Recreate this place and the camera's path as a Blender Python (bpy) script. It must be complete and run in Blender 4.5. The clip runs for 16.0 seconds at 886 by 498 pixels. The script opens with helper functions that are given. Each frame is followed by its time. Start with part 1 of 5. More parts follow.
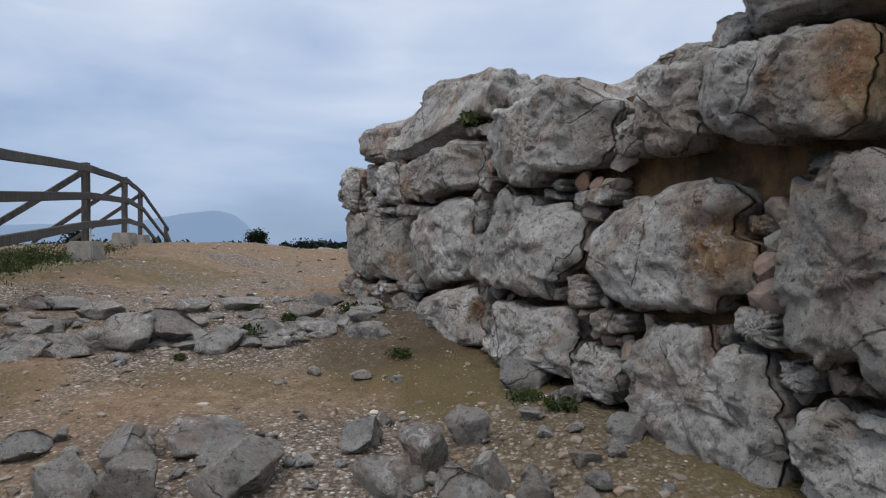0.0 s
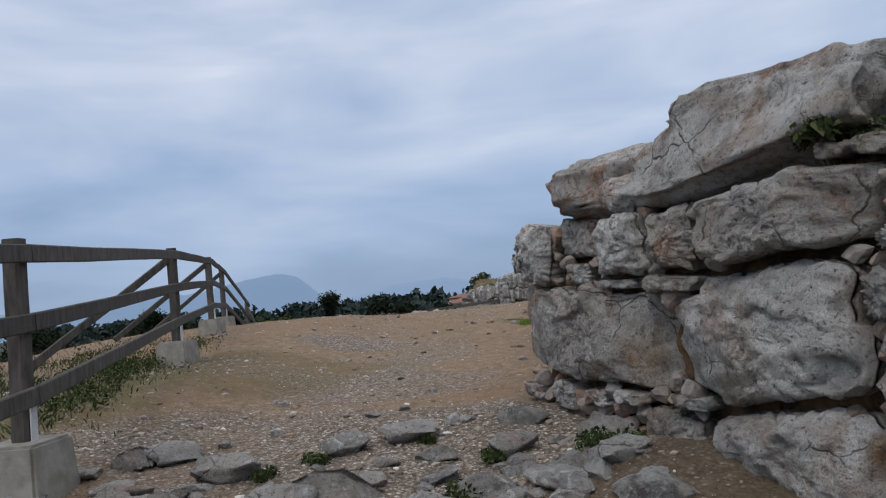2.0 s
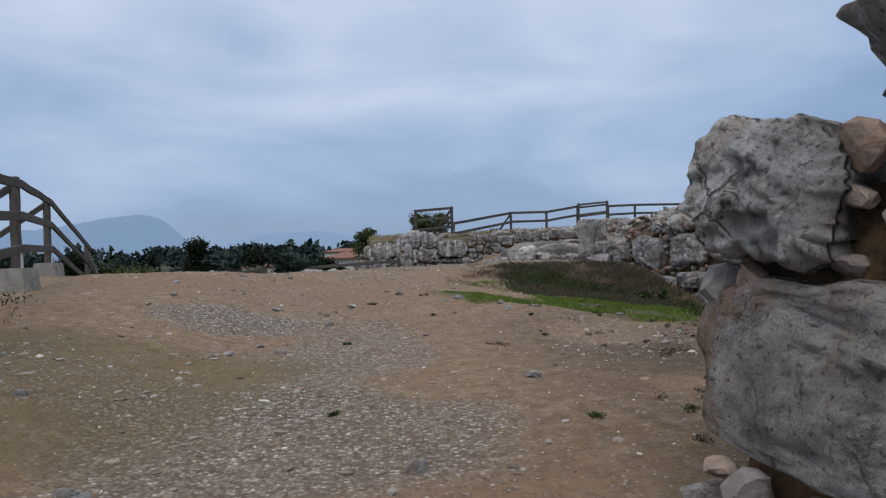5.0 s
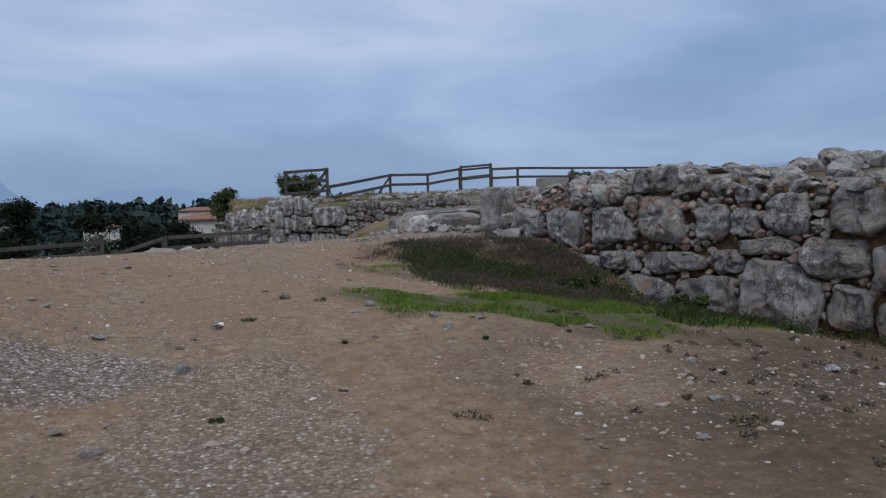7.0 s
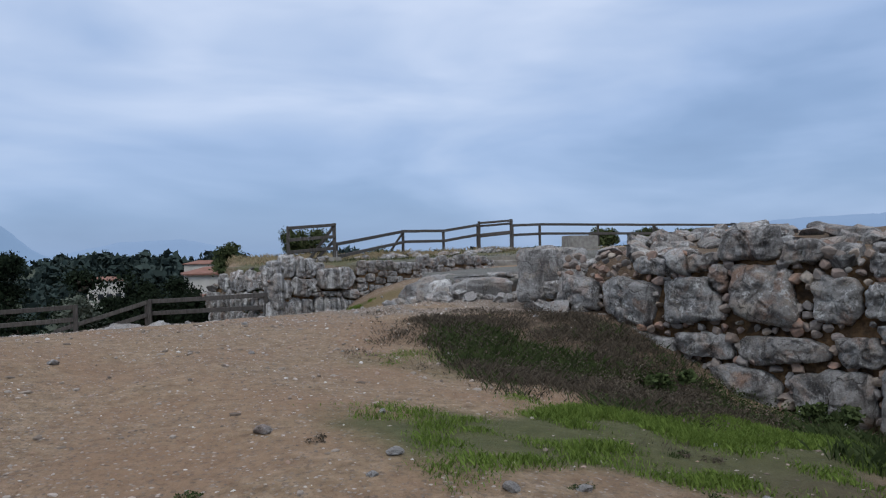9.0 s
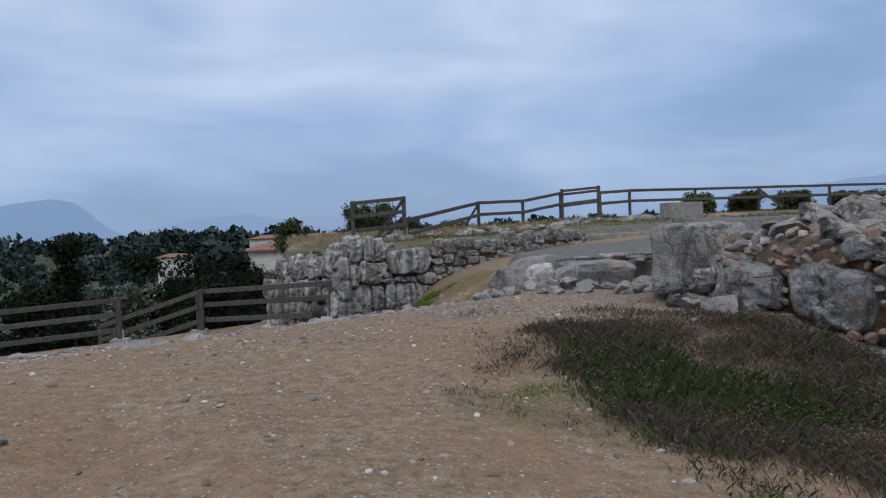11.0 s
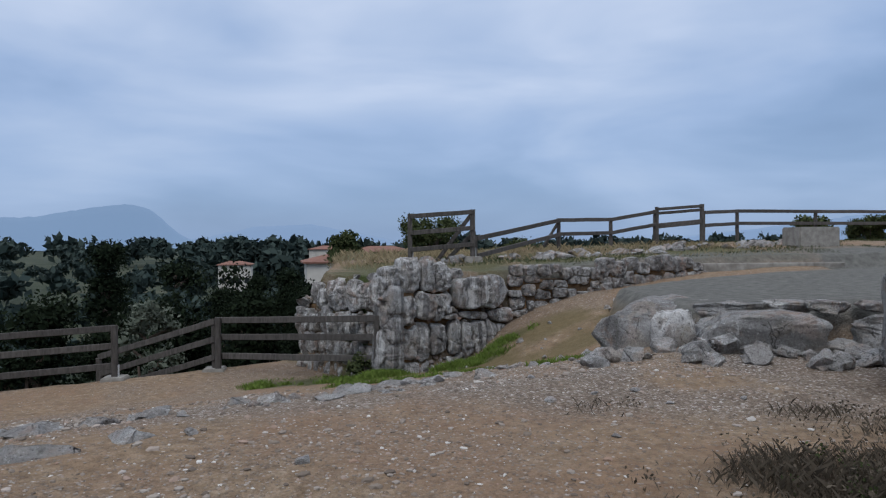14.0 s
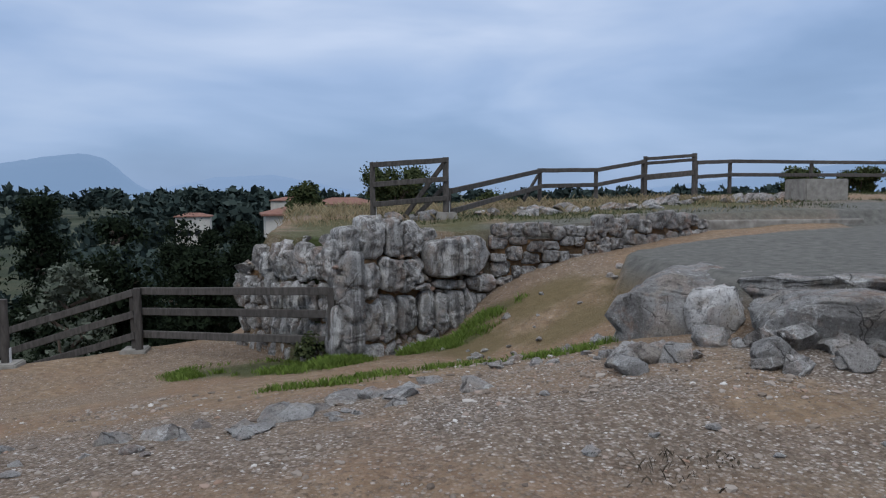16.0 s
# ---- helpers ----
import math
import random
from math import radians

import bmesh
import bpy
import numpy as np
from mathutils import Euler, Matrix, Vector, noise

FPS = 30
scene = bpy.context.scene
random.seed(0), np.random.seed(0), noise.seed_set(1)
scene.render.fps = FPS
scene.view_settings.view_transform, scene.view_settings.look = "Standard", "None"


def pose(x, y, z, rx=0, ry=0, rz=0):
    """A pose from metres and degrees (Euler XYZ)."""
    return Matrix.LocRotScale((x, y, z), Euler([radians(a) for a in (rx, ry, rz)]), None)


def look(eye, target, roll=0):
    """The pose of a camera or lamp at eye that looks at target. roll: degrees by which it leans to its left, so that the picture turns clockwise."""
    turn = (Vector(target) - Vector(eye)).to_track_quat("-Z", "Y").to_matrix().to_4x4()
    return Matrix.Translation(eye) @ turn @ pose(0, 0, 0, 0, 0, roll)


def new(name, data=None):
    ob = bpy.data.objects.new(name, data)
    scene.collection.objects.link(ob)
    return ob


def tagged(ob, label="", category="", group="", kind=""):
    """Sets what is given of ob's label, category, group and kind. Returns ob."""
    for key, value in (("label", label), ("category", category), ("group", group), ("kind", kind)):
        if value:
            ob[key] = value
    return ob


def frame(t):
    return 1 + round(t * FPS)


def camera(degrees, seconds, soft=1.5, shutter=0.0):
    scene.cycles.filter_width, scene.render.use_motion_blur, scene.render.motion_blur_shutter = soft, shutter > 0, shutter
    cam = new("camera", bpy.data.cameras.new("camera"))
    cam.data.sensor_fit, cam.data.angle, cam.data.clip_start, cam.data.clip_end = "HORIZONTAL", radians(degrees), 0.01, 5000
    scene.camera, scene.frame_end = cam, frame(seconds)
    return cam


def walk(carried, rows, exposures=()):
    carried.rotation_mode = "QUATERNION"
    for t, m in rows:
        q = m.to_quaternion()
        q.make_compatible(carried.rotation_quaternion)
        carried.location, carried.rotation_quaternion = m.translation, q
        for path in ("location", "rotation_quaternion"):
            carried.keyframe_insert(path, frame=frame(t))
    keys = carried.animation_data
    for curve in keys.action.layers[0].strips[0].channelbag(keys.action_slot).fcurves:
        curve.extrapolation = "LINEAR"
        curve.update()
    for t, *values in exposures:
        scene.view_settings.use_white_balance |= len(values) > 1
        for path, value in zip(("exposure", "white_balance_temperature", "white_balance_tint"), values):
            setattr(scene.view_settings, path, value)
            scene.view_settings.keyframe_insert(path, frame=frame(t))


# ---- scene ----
cam = camera(64.8, 16.0, 1.2)
PATH = [
    (0, (0.088, 0.254, 1.622), (0.07, 2.254, 1.619), -0.1),
    (0.5, (-0.309, 0.897, 1.629), (-0.23, 2.896, 1.607), 1.0),
    (1, (-0.598, 1.561, 1.752), (-0.371, 3.548, 1.709), 0.9),
    (1.5, (-0.874, 2.017, 1.941), (-0.852, 4.016, 1.964), -1.6),
    (2, (-1.282, 2.39, 2.031), (-1.459, 4.378, 2.164), -5.3),
    (2.5, (-1.518, 2.9, 2.057), (-1.668, 4.894, 2.085), -4.7),
    (3, (-1.726, 3.429, 2.044), (-1.642, 5.425, 1.958), -3.5),
    (3.5, (-1.901, 4.043, 2.069), (-1.63, 6.018, 1.908), -3.4),
    (4, (-1.987, 4.698, 2.145), (-1.781, 6.68, 1.986), -1.1),
    (4.2, (-2.059, 4.964, 2.122), (-1.91, 6.957, 2.044), -1.8),
    (6.3, (-2.445, 7.984, 2.427), (-2.06, 9.947, 2.449), -0.7),
    (6.5, (-2.451, 8.252, 2.48), (-2.008, 10.202, 2.509), -0.7),
    (7, (-2.484, 8.887, 2.46), (-1.938, 10.806, 2.32), -1.3),
    (7.5, (-2.391, 9.471, 2.495), (-1.483, 11.252, 2.432), -2.7),
    (8, (-2.27, 10.209, 2.524), (-1.368, 11.994, 2.513), 0.0),
    (8.5, (-2.241, 10.92, 2.538), (-1.499, 12.775, 2.447), -1.0),
    (9, (-2.135, 11.649, 2.657), (-1.604, 13.577, 2.672), -0.9),
    (9.2, (-2.171, 11.86, 2.638), (-1.79, 13.823, 2.69), -2.4),
    (11.3, (-2.056, 15.194, 2.887), (-1.698, 17.16, 2.811), -2.2),
    (11.5, (-2.079, 15.437, 2.874), (-1.776, 17.413, 2.823), -0.6),
    (12, (-2.025, 16.095, 2.924), (-1.622, 18.054, 2.913), -2.6),
    (12.5, (-1.912, 16.769, 2.977), (-1.474, 18.719, 2.903), 0.1),
    (13, (-1.9, 17.345, 3.004), (-1.644, 19.329, 3.004), -1.4),
    (13.5, (-1.792, 17.989, 3.005), (-1.552, 19.974, 3.066), -1.0),
    (14, (-1.779, 18.639, 2.998), (-1.584, 20.629, 2.976), -0.4),
    (14.5, (-1.742, 19.28, 2.983), (-1.477, 21.26, 2.883), -1.4),
    (15, (-1.723, 19.875, 3.019), (-1.499, 21.86, 2.939), 0.8),
    (15.5, (-1.71, 20.434, 3.036), (-1.407, 22.404, 2.873), -0.5),
    (16, (-1.619, 21.015, 3.041), (-1.326, 22.987, 2.879), -0.3),
]
walk(cam, [(t, look(eye, target, roll)) for t, eye, target, roll in PATH],
     ((0.0, -0.02, 6600, 10), (1.5, -0.08, 6500, 10), (3.2, -0.23, 6450, 10), (4.2, -0.08, 6500, 10), (6.3, -0.3, 6050, 10), (7.2, -0.27, 6080, 10), (9.0, -0.07, 6100, 10), (11.5, -0.15, 6100, 10), (12.5, -0.18, 6100, 10), (16.0, -0.13, 6100, 10)))

# ---- world, sun, sky ----
SUN_ELEV, SUN_ROT = radians(48), radians(200)
world = bpy.data.worlds.new("sky")
scene.world = world
world.use_nodes = True
wn, wl = world.node_tree.nodes, world.node_tree.links
wn.clear()
w_out = wn.new("ShaderNodeOutputWorld")
w_bg = wn.new("ShaderNodeBackground")
w_sky = wn.new("ShaderNodeTexSky")
w_sky.sky_type, w_sky.sun_disc = "NISHITA", False
w_sky.sun_elevation, w_sky.sun_rotation = SUN_ELEV, SUN_ROT
w_co = wn.new("ShaderNodeTexCoord")
w_sep = wn.new("ShaderNodeSeparateXYZ")
wl.new(w_co.outputs["Generated"], w_sep.inputs[0])
w_map = wn.new("ShaderNodeMapping")
w_map.inputs["Scale"].default_value = (1.0, 1.0, 3.6)
wl.new(w_co.outputs["Generated"], w_map.inputs[0])
w_no = wn.new("ShaderNodeTexNoise")
w_no.inputs["Scale"].default_value, w_no.inputs["Detail"].default_value, w_no.inputs["Roughness"].default_value = 2.3, 4.5, 0.48
w_no.inputs["Distortion"].default_value = 0.35
wl.new(w_map.outputs[0], w_no.inputs["Vector"])
# cloud base by height over the horizon, broken up by soft banks
w_add = wn.new("ShaderNodeMath")
w_add.operation = "MULTIPLY_ADD"
wl.new(w_no.outputs[0], w_add.inputs[0])
w_add.inputs[1].default_value = 0.95
wl.new(w_sep.outputs[2], w_add.inputs[2])
w_ramp = wn.new("ShaderNodeValToRGB")
e = w_ramp.color_ramp.elements
e[0].position, e[0].color = 0.20, (0.270, 0.385, 0.590, 1)
e[1].position, e[1].color = 1.0, (1.40, 1.46, 1.58, 1)
for p, c in ((0.33, (0.315, 0.440, 0.660, 1)), (0.46, (0.420, 0.545, 0.775, 1)), (0.62, (0.560, 0.665, 0.860, 1)), (0.74, (0.71, 0.79, 0.95, 1)), (0.86, (0.98, 1.04, 1.14, 1))):
    x = e.new(p)
    x.color = c
w_low = wn.new("ShaderNodeMath")
w_low.operation = "SUBTRACT"
wl.new(w_add.outputs[0], w_low.inputs[0])
w_low.inputs[1].default_value = 0.145
wl.new(w_low.outputs[0], w_ramp.inputs[0])
w_sc = wn.new("ShaderNodeVectorMath")
w_sc.operation = "SCALE"
w_sc.inputs["Scale"].default_value = 0.10
wl.new(w_sky.outputs[0], w_sc.inputs[0])
w_mix = wn.new("ShaderNodeMix")
w_mix.data_type = "RGBA"
w_mix.inputs[0].default_value = 0.88
wl.new(w_sc.outputs[0], w_mix.inputs[6])
wl.new(w_ramp.outputs[0], w_mix.inputs[7])
wl.new(w_mix.outputs[2], w_bg.inputs[0])
w_bg.inputs[1].default_value = 1.0
wl.new(w_bg.outputs[0], w_out.inputs[0])

sun = new("sun", bpy.data.lights.new("sun", "SUN"))
sun.data.energy, sun.data.angle, sun.data.color = 1.15, radians(22), (1.0, 0.96, 0.9)
sun.matrix_world = look((0, 0, 50), (50 * math.sin(SUN_ROT) * -0.9, 50 * math.cos(SUN_ROT) * -0.9, -5))

# ---- materials ----


class Mat:
    """A small builder for node materials."""

    def __init__(self, name, rough=0.9):
        self.m = bpy.data.materials.new(name)
        self.m.use_nodes = True
        self.n, self.l = self.m.node_tree.nodes, self.m.node_tree.links
        self.b = self.n["Principled BSDF"]
        self.b.inputs["Roughness"].default_value = rough
        self.b.inputs["Specular IOR Level"].default_value = 0.15
        self.geo = self.n.new("ShaderNodeNewGeometry")
        self.info = self.n.new("ShaderNodeObjectInfo")

    def noise(self, scale, detail=5.0, rough=0.55, dist=0.0, stretch=(1, 1, 1)):
        t = self.n.new("ShaderNodeTexNoise")
        t.inputs["Scale"].default_value, t.inputs["Detail"].default_value = scale, detail
        t.inputs["Roughness"].default_value, t.inputs["Distortion"].default_value = rough, dist
        mp = self.n.new("ShaderNodeMapping")
        mp.inputs["Scale"].default_value = stretch
        self.l.new(self.geo.outputs["Position"], mp.inputs[0])
        self.l.new(mp.outputs[0], t.inputs["Vector"])
        return t.outputs[0]

    def voronoi(self, scale, feature="F1", out=0):
        t = self.n.new("ShaderNodeTexVoronoi")
        t.feature = feature
        t.inputs["Scale"].default_value = scale
        self.l.new(self.geo.outputs["Position"], t.inputs["Vector"])
        return t.outputs[out]

    def ramp(self, fac, *stops):
        r = self.n.new("ShaderNodeValToRGB")
        el = r.color_ramp.elements
        while len(el) < len(stops):
            el.new(0.5)
        for x, (p, c) in zip(el, stops):
            x.position = p
            x.color = (c, c, c, 1) if isinstance(c, (int, float)) else (*c, 1)
        self.l.new(fac, r.inputs[0])
        return r.outputs[0]

    def mix(self, fac, a, b, mode="MIX"):
        x = self.n.new("ShaderNodeMix")
        x.data_type, x.blend_type = "RGBA", mode
        for sock, v in ((x.inputs[0], fac), (x.inputs[6], a), (x.inputs[7], b)):
            if isinstance(v, (int, float)):
                sock.default_value = v if sock.type == "VALUE" else (v, v, v, 1)
            elif isinstance(v, tuple):
                sock.default_value = (*v, 1)
            else:
                self.l.new(v, sock)
        return x.outputs[2]

    def math(self, op, a, b):
        x = self.n.new("ShaderNodeMath")
        x.operation = op
        for sock, v in ((x.inputs[0], a), (x.inputs[1], b)):
            if isinstance(v, (int, float)):
                sock.default_value = v
            else:
                self.l.new(v, sock)
        return x.outputs[0]

    def attr(self, name):
        a = self.n.new("ShaderNodeAttribute")
        a.attribute_name = name
        return a.outputs["Fac"]

    def done(self, color, height=None, strength=0.5, dist=0.02):
        if isinstance(color, tuple):
            self.b.inputs["Base Color"].default_value = (*color, 1)
        else:
            self.l.new(color, self.b.inputs["Base Color"])
        if height is not None:
            bp = self.n.new("ShaderNodeBump")
            bp.inputs["Strength"].default_value, bp.inputs["Distance"].default_value = strength, dist
            self.l.new(height, bp.inputs["Height"])
            self.l.new(bp.outputs[0], self.b.inputs["Normal"])
        return self.m


def limestone(name, warm=0.5, dark=0.5, tone=1.0, streak=0.0, rust=()):
    a = Mat(name, 0.93)
    soft, mid = a.noise(1.7, 6, 0.6, 0.5), a.noise(7.0, 9, 0.68, 0.3)
    fine, grit = a.noise(34.0, 8, 0.78), a.noise(130.0, 4, 0.75)
    c = a.ramp(soft, (0.32, tuple(v * tone for v in (0.215, 0.208, 0.200))), (0.5, tuple(v * tone for v in (0.325, 0.315, 0.302))), (0.68, tuple(v * tone for v in (0.43, 0.42, 0.405))))
    # each stone with a tone of its own, some brown, some pale
    rnd = a.info.outputs["Random"]
    c = a.mix(a.ramp(rnd, (0.0, 0.55), (0.3, 0.05), (0.7, 0.0), (1.0, 0.45)), c, a.ramp(rnd, (0.45, (0.20, 0.17, 0.145)), (0.55, (0.44, 0.43, 0.415))))
    # beige and rose patches of fresh-broken stone
    c = a.mix(a.math("MULTIPLY", a.ramp(a.noise(2.3, 7, 0.65, 0.8), (0.50, 0.0), (0.60, 0.75)), warm), c, a.ramp(a.noise(3.1, 4), (0.42, (0.38, 0.285, 0.235)), (0.6, (0.40, 0.345, 0.275))))
    # iron-red and ochre stains
    c = a.mix(a.math("MULTIPLY", a.ramp(a.noise(1.4, 8, 0.68, 1.0), (0.55, 0.0), (0.64, 0.8)), warm), c, a.ramp(a.noise(4.0, 6), (0.4, (0.30, 0.15, 0.070)), (0.6, (0.27, 0.155, 0.105))))
    # ochre seeps, each about one spot of the wall
    for x, y, z, r in rust:
        di = a.n.new("ShaderNodeVectorMath")
        di.operation = "DISTANCE"
        a.l.new(a.geo.outputs["Position"], di.inputs[0])
        di.inputs[1].default_value = (x, y, z)
        reach = a.math("ADD", a.math("DIVIDE", di.outputs["Value"], r), a.math("MULTIPLY", a.noise(6.0, 6, 0.65), 1.2))
        c = a.mix(a.ramp(a.math("MULTIPLY", reach, 0.5), (0.55, 0.85), (0.85, 0.0)), c, a.ramp(a.noise(9.0, 5), (0.4, (0.30, 0.145, 0.055)), (0.6, (0.42, 0.29, 0.15))))
    # dark weathering that ran down the face
    run = a.math("MULTIPLY", a.ramp(a.noise(3.0, 9, 0.72, 0.5, (1, 1, 0.35)), (0.50, 0.0), (0.60, 0.8)), dark)
    c = a.mix(run, c, (0.075, 0.070, 0.067))
    if streak:
        c = a.mix(a.math("MULTIPLY", a.ramp(a.noise(6.0, 6, 0.62, 0.3, (1, 1, 0.10)), (0.51, 0.0), (0.58, 0.85)), streak), c, (0.60, 0.59, 0.565))
        c = a.mix(a.math("MULTIPLY", a.ramp(a.noise(6.6, 6, 0.62, 0.3, (1, 1, 0.08)), (0.53, 0.0), (0.62, 0.8)), streak), c, (0.055, 0.052, 0.05))
    # mottled grain, pits and pale lichen crusts
    c = a.mix(a.ramp(mid, (0.36, 0.6), (0.45, 0.0)), c, (0.125, 0.114, 0.103))
    c = a.mix(a.ramp(fine, (0.37, 0.9), (0.46, 0.0)), c, (0.095, 0.086, 0.077))
    c = a.mix(a.ramp(fine, (0.55, 0.0), (0.66, 0.55)), c, (0.56, 0.55, 0.53))
    li = a.math("MULTIPLY", a.ramp(a.noise(11.0, 9, 0.76, 0.5), (0.53, 0.0), (0.58, 0.85)), a.ramp(a.noise(1.3, 5, 0.55, 0.5), (0.50, 0.0), (0.62, 1.0)))
    c = a.mix(li, c, (0.60, 0.595, 0.575))
    c = a.mix(a.ramp(grit, (0.36, 0.4), (0.47, 0.0)), c, (0.10, 0.095, 0.09))
    # hairline cracks
    wob = a.n.new("ShaderNodeVectorMath")
    wob.operation = "MULTIPLY_ADD"
    wn_ = a.n.new("ShaderNodeTexNoise")
    wn_.inputs["Scale"].default_value, wn_.inputs["Detail"].default_value = 7.0, 5.0
    a.l.new(a.geo.outputs["Position"], wn_.inputs["Vector"])
    a.l.new(wn_.outputs["Color"], wob.inputs[0])
    wob.inputs[1].default_value = (0.11, 0.11, 0.11)
    a.l.new(a.geo.outputs["Position"], wob.inputs[2])
    vo = a.n.new("ShaderNodeTexVoronoi")
    vo.feature = "DISTANCE_TO_EDGE"
    vo.inputs["Scale"].default_value = 1.9
    a.l.new(wob.outputs[0], vo.inputs["Vector"])
    crack = a.math("MULTIPLY", a.ramp(vo.outputs["Distance"], (0.003, 1.0), (0.014, 0.0)), a.ramp(a.noise(1.9, 3), (0.50, 0.0), (0.58, 1.0)))
    c = a.mix(a.math("MULTIPLY", crack, 0.7), c, (0.045, 0.04, 0.036))
    h = a.math("ADD", a.math("MULTIPLY", mid, 0.75), a.math("ADD", a.math("MULTIPLY", fine, 0.55), a.math("MULTIPLY", grit, 0.13)))
    h = a.math("SUBTRACT", h, a.math("MULTIPLY", crack, 0.35))
    return a.done(c, h, 1.0, 0.07)


RUST = ((1.73, 2.90, 2.30, 0.30), (1.40, 3.52, 1.62, 0.26), (0.30, 5.62, 1.14, 0.16), (-0.55, 7.0, 1.45, 0.35))
STONE = limestone("limestone", 0.9, 0.45, 1.80, rust=RUST)
STONE_PALE = limestone("pale_limestone", 0.8, 1.1, 0.95)
STONE_STREAKED = limestone("streaked_limestone", 0.6, 0.6, 0.95, 0.9)
STONE_SLAB = limestone("slab_limestone", 0.6, 0.5, 0.80)
STONE_FREE = limestone("loose_limestone", 0.45, 0.2, 1.0)


def chink():
    a = Mat("chink_stone", 0.95)
    c = a.ramp(a.info.outputs["Random"], (0.0, (0.30, 0.28, 0.26)), (0.35, (0.27, 0.20, 0.155)), (0.55, (0.25, 0.24, 0.23)), (0.85, (0.32, 0.185, 0.125)), (1.0, (0.38, 0.34, 0.28)))
    c = a.mix(a.ramp(a.noise(14, 5), (0.35, 0.7), (0.65, 0.0)), c, (0.12, 0.11, 0.10))
    return a.done(c, a.noise(30, 5), 0.7, 0.02)


CHINK = chink()


def earth():
    a = Mat("earth_fill", 0.98)
    c = a.mix(a.ramp(a.noise(5, 6), (0.4, 0.0), (0.65, 1.0)), (0.060, 0.042, 0.028), (0.21, 0.125, 0.062))
    return a.done(c, a.noise(12, 6), 0.9, 0.06)


EARTH = earth()


def ground_mat():
    a = Mat("trodden_ground", 0.97)
    n1, n2, n3 = a.noise(0.9, 5), a.noise(7, 6, 0.6), a.noise(60, 4, 0.7)
    dirt = a.ramp(n2, (0.3, (0.150, 0.100, 0.060)), (0.52, (0.245, 0.172, 0.108)), (0.75, (0.345, 0.265, 0.185)))
    dirt = a.mix(a.ramp(n1, (0.40, 0.0), (0.62, 0.7)), dirt, (0.230, 0.145, 0.090))
    # gravel: small stones told apart by their own tone
    cell = a.n.new("ShaderNodeTexVoronoi")
    cell.inputs["Scale"].default_value = 42
    a.l.new(a.geo.outputs["Position"], cell.inputs["Vector"])
    sep = a.n.new("ShaderNodeSeparateColor")
    a.l.new(cell.outputs["Color"], sep.inputs[0])
    peb = a.ramp(sep.outputs[0], (0.0, (0.085, 0.064, 0.050)), (0.5, (0.225, 0.182, 0.150)), (0.85, (0.36, 0.315, 0.275)), (1.0, (0.62, 0.59, 0.555)))
    peb = a.mix(a.ramp(cell.outputs["Distance"], (0.35, 0.0), (0.7, 0.75)), peb, (0.11, 0.088, 0.066))
    few = a.ramp(sep.outputs[1], (0.78, 0.0), (0.86, 0.6))
    c = a.mix(a.mix(a.attr("gravel"), few, (1.0, 1.0, 1.0)), dirt, peb)
    spot = a.math("MULTIPLY", a.ramp(a.noise(16, 7, 0.72, 0.4), (0.36, 0.8), (0.50, 0.0)), a.mix(a.attr("gravel"), 0.55, 0.9))
    c = a.mix(spot, c, (0.085, 0.064, 0.046))
    c = a.mix(a.ramp(n3, (0.60, 0.0), (0.72, 0.3)), c, (0.42, 0.385, 0.34))
    c = a.mix(a.attr("moss"), c, a.mix(n2, (0.095, 0.078, 0.036), (0.175, 0.132, 0.070)))
    c = a.mix(a.attr("green"), c, a.mix(n2, (0.030, 0.042, 0.016), (0.075, 0.090, 0.030)))
    c = a.mix(a.math("MULTIPLY", a.attr("litter"), a.ramp(a.noise(11, 7, 0.7, 0.5), (0.42, 1.0), (0.64, 0.62))), c, a.mix(n2, (0.042, 0.031, 0.022), (0.112, 0.082, 0.057)))
    c = a.mix(a.attr("paved"), c, a.ramp(n2, (0.3, (0.088, 0.086, 0.077)), (0.7, (0.168, 0.162, 0.146))))
    c = a.mix(a.attr("plain"), c, a.ramp(a.noise(0.02, 6, 0.7), (0.35, (0.022, 0.030, 0.018)), (0.52, (0.040, 0.048, 0.028)), (0.72, (0.10, 0.09, 0.06))))
    h = a.math("ADD", a.math("MULTIPLY", n2, 0.5), a.math("ADD", a.math("MULTIPLY", n3, 0.35), a.math("MULTIPLY", cell.outputs["Distance"], -0.35)))
    return a.done(c, h, 1.0, 0.045)


GROUND = ground_mat()


def simple(name, c0, c1, scale, rough=0.9, bump=0.4, stretch=(1, 1, 1), rnd=0.0):
    a = Mat(name, rough)
    c = a.mix(a.ramp(a.noise(scale, 5, 0.6, 0.2, stretch), (0.3, 0.0), (0.7, 1.0)), c0, c1)
    if rnd:
        c = a.mix(a.ramp(a.info.outputs["Random"], (0.0, 0.0), (1.0, rnd)), c, tuple(v * 0.55 for v in c0))
    return a.done(c, a.noise(scale * 4, 4, 0.6, 0, stretch), bump, 0.01)


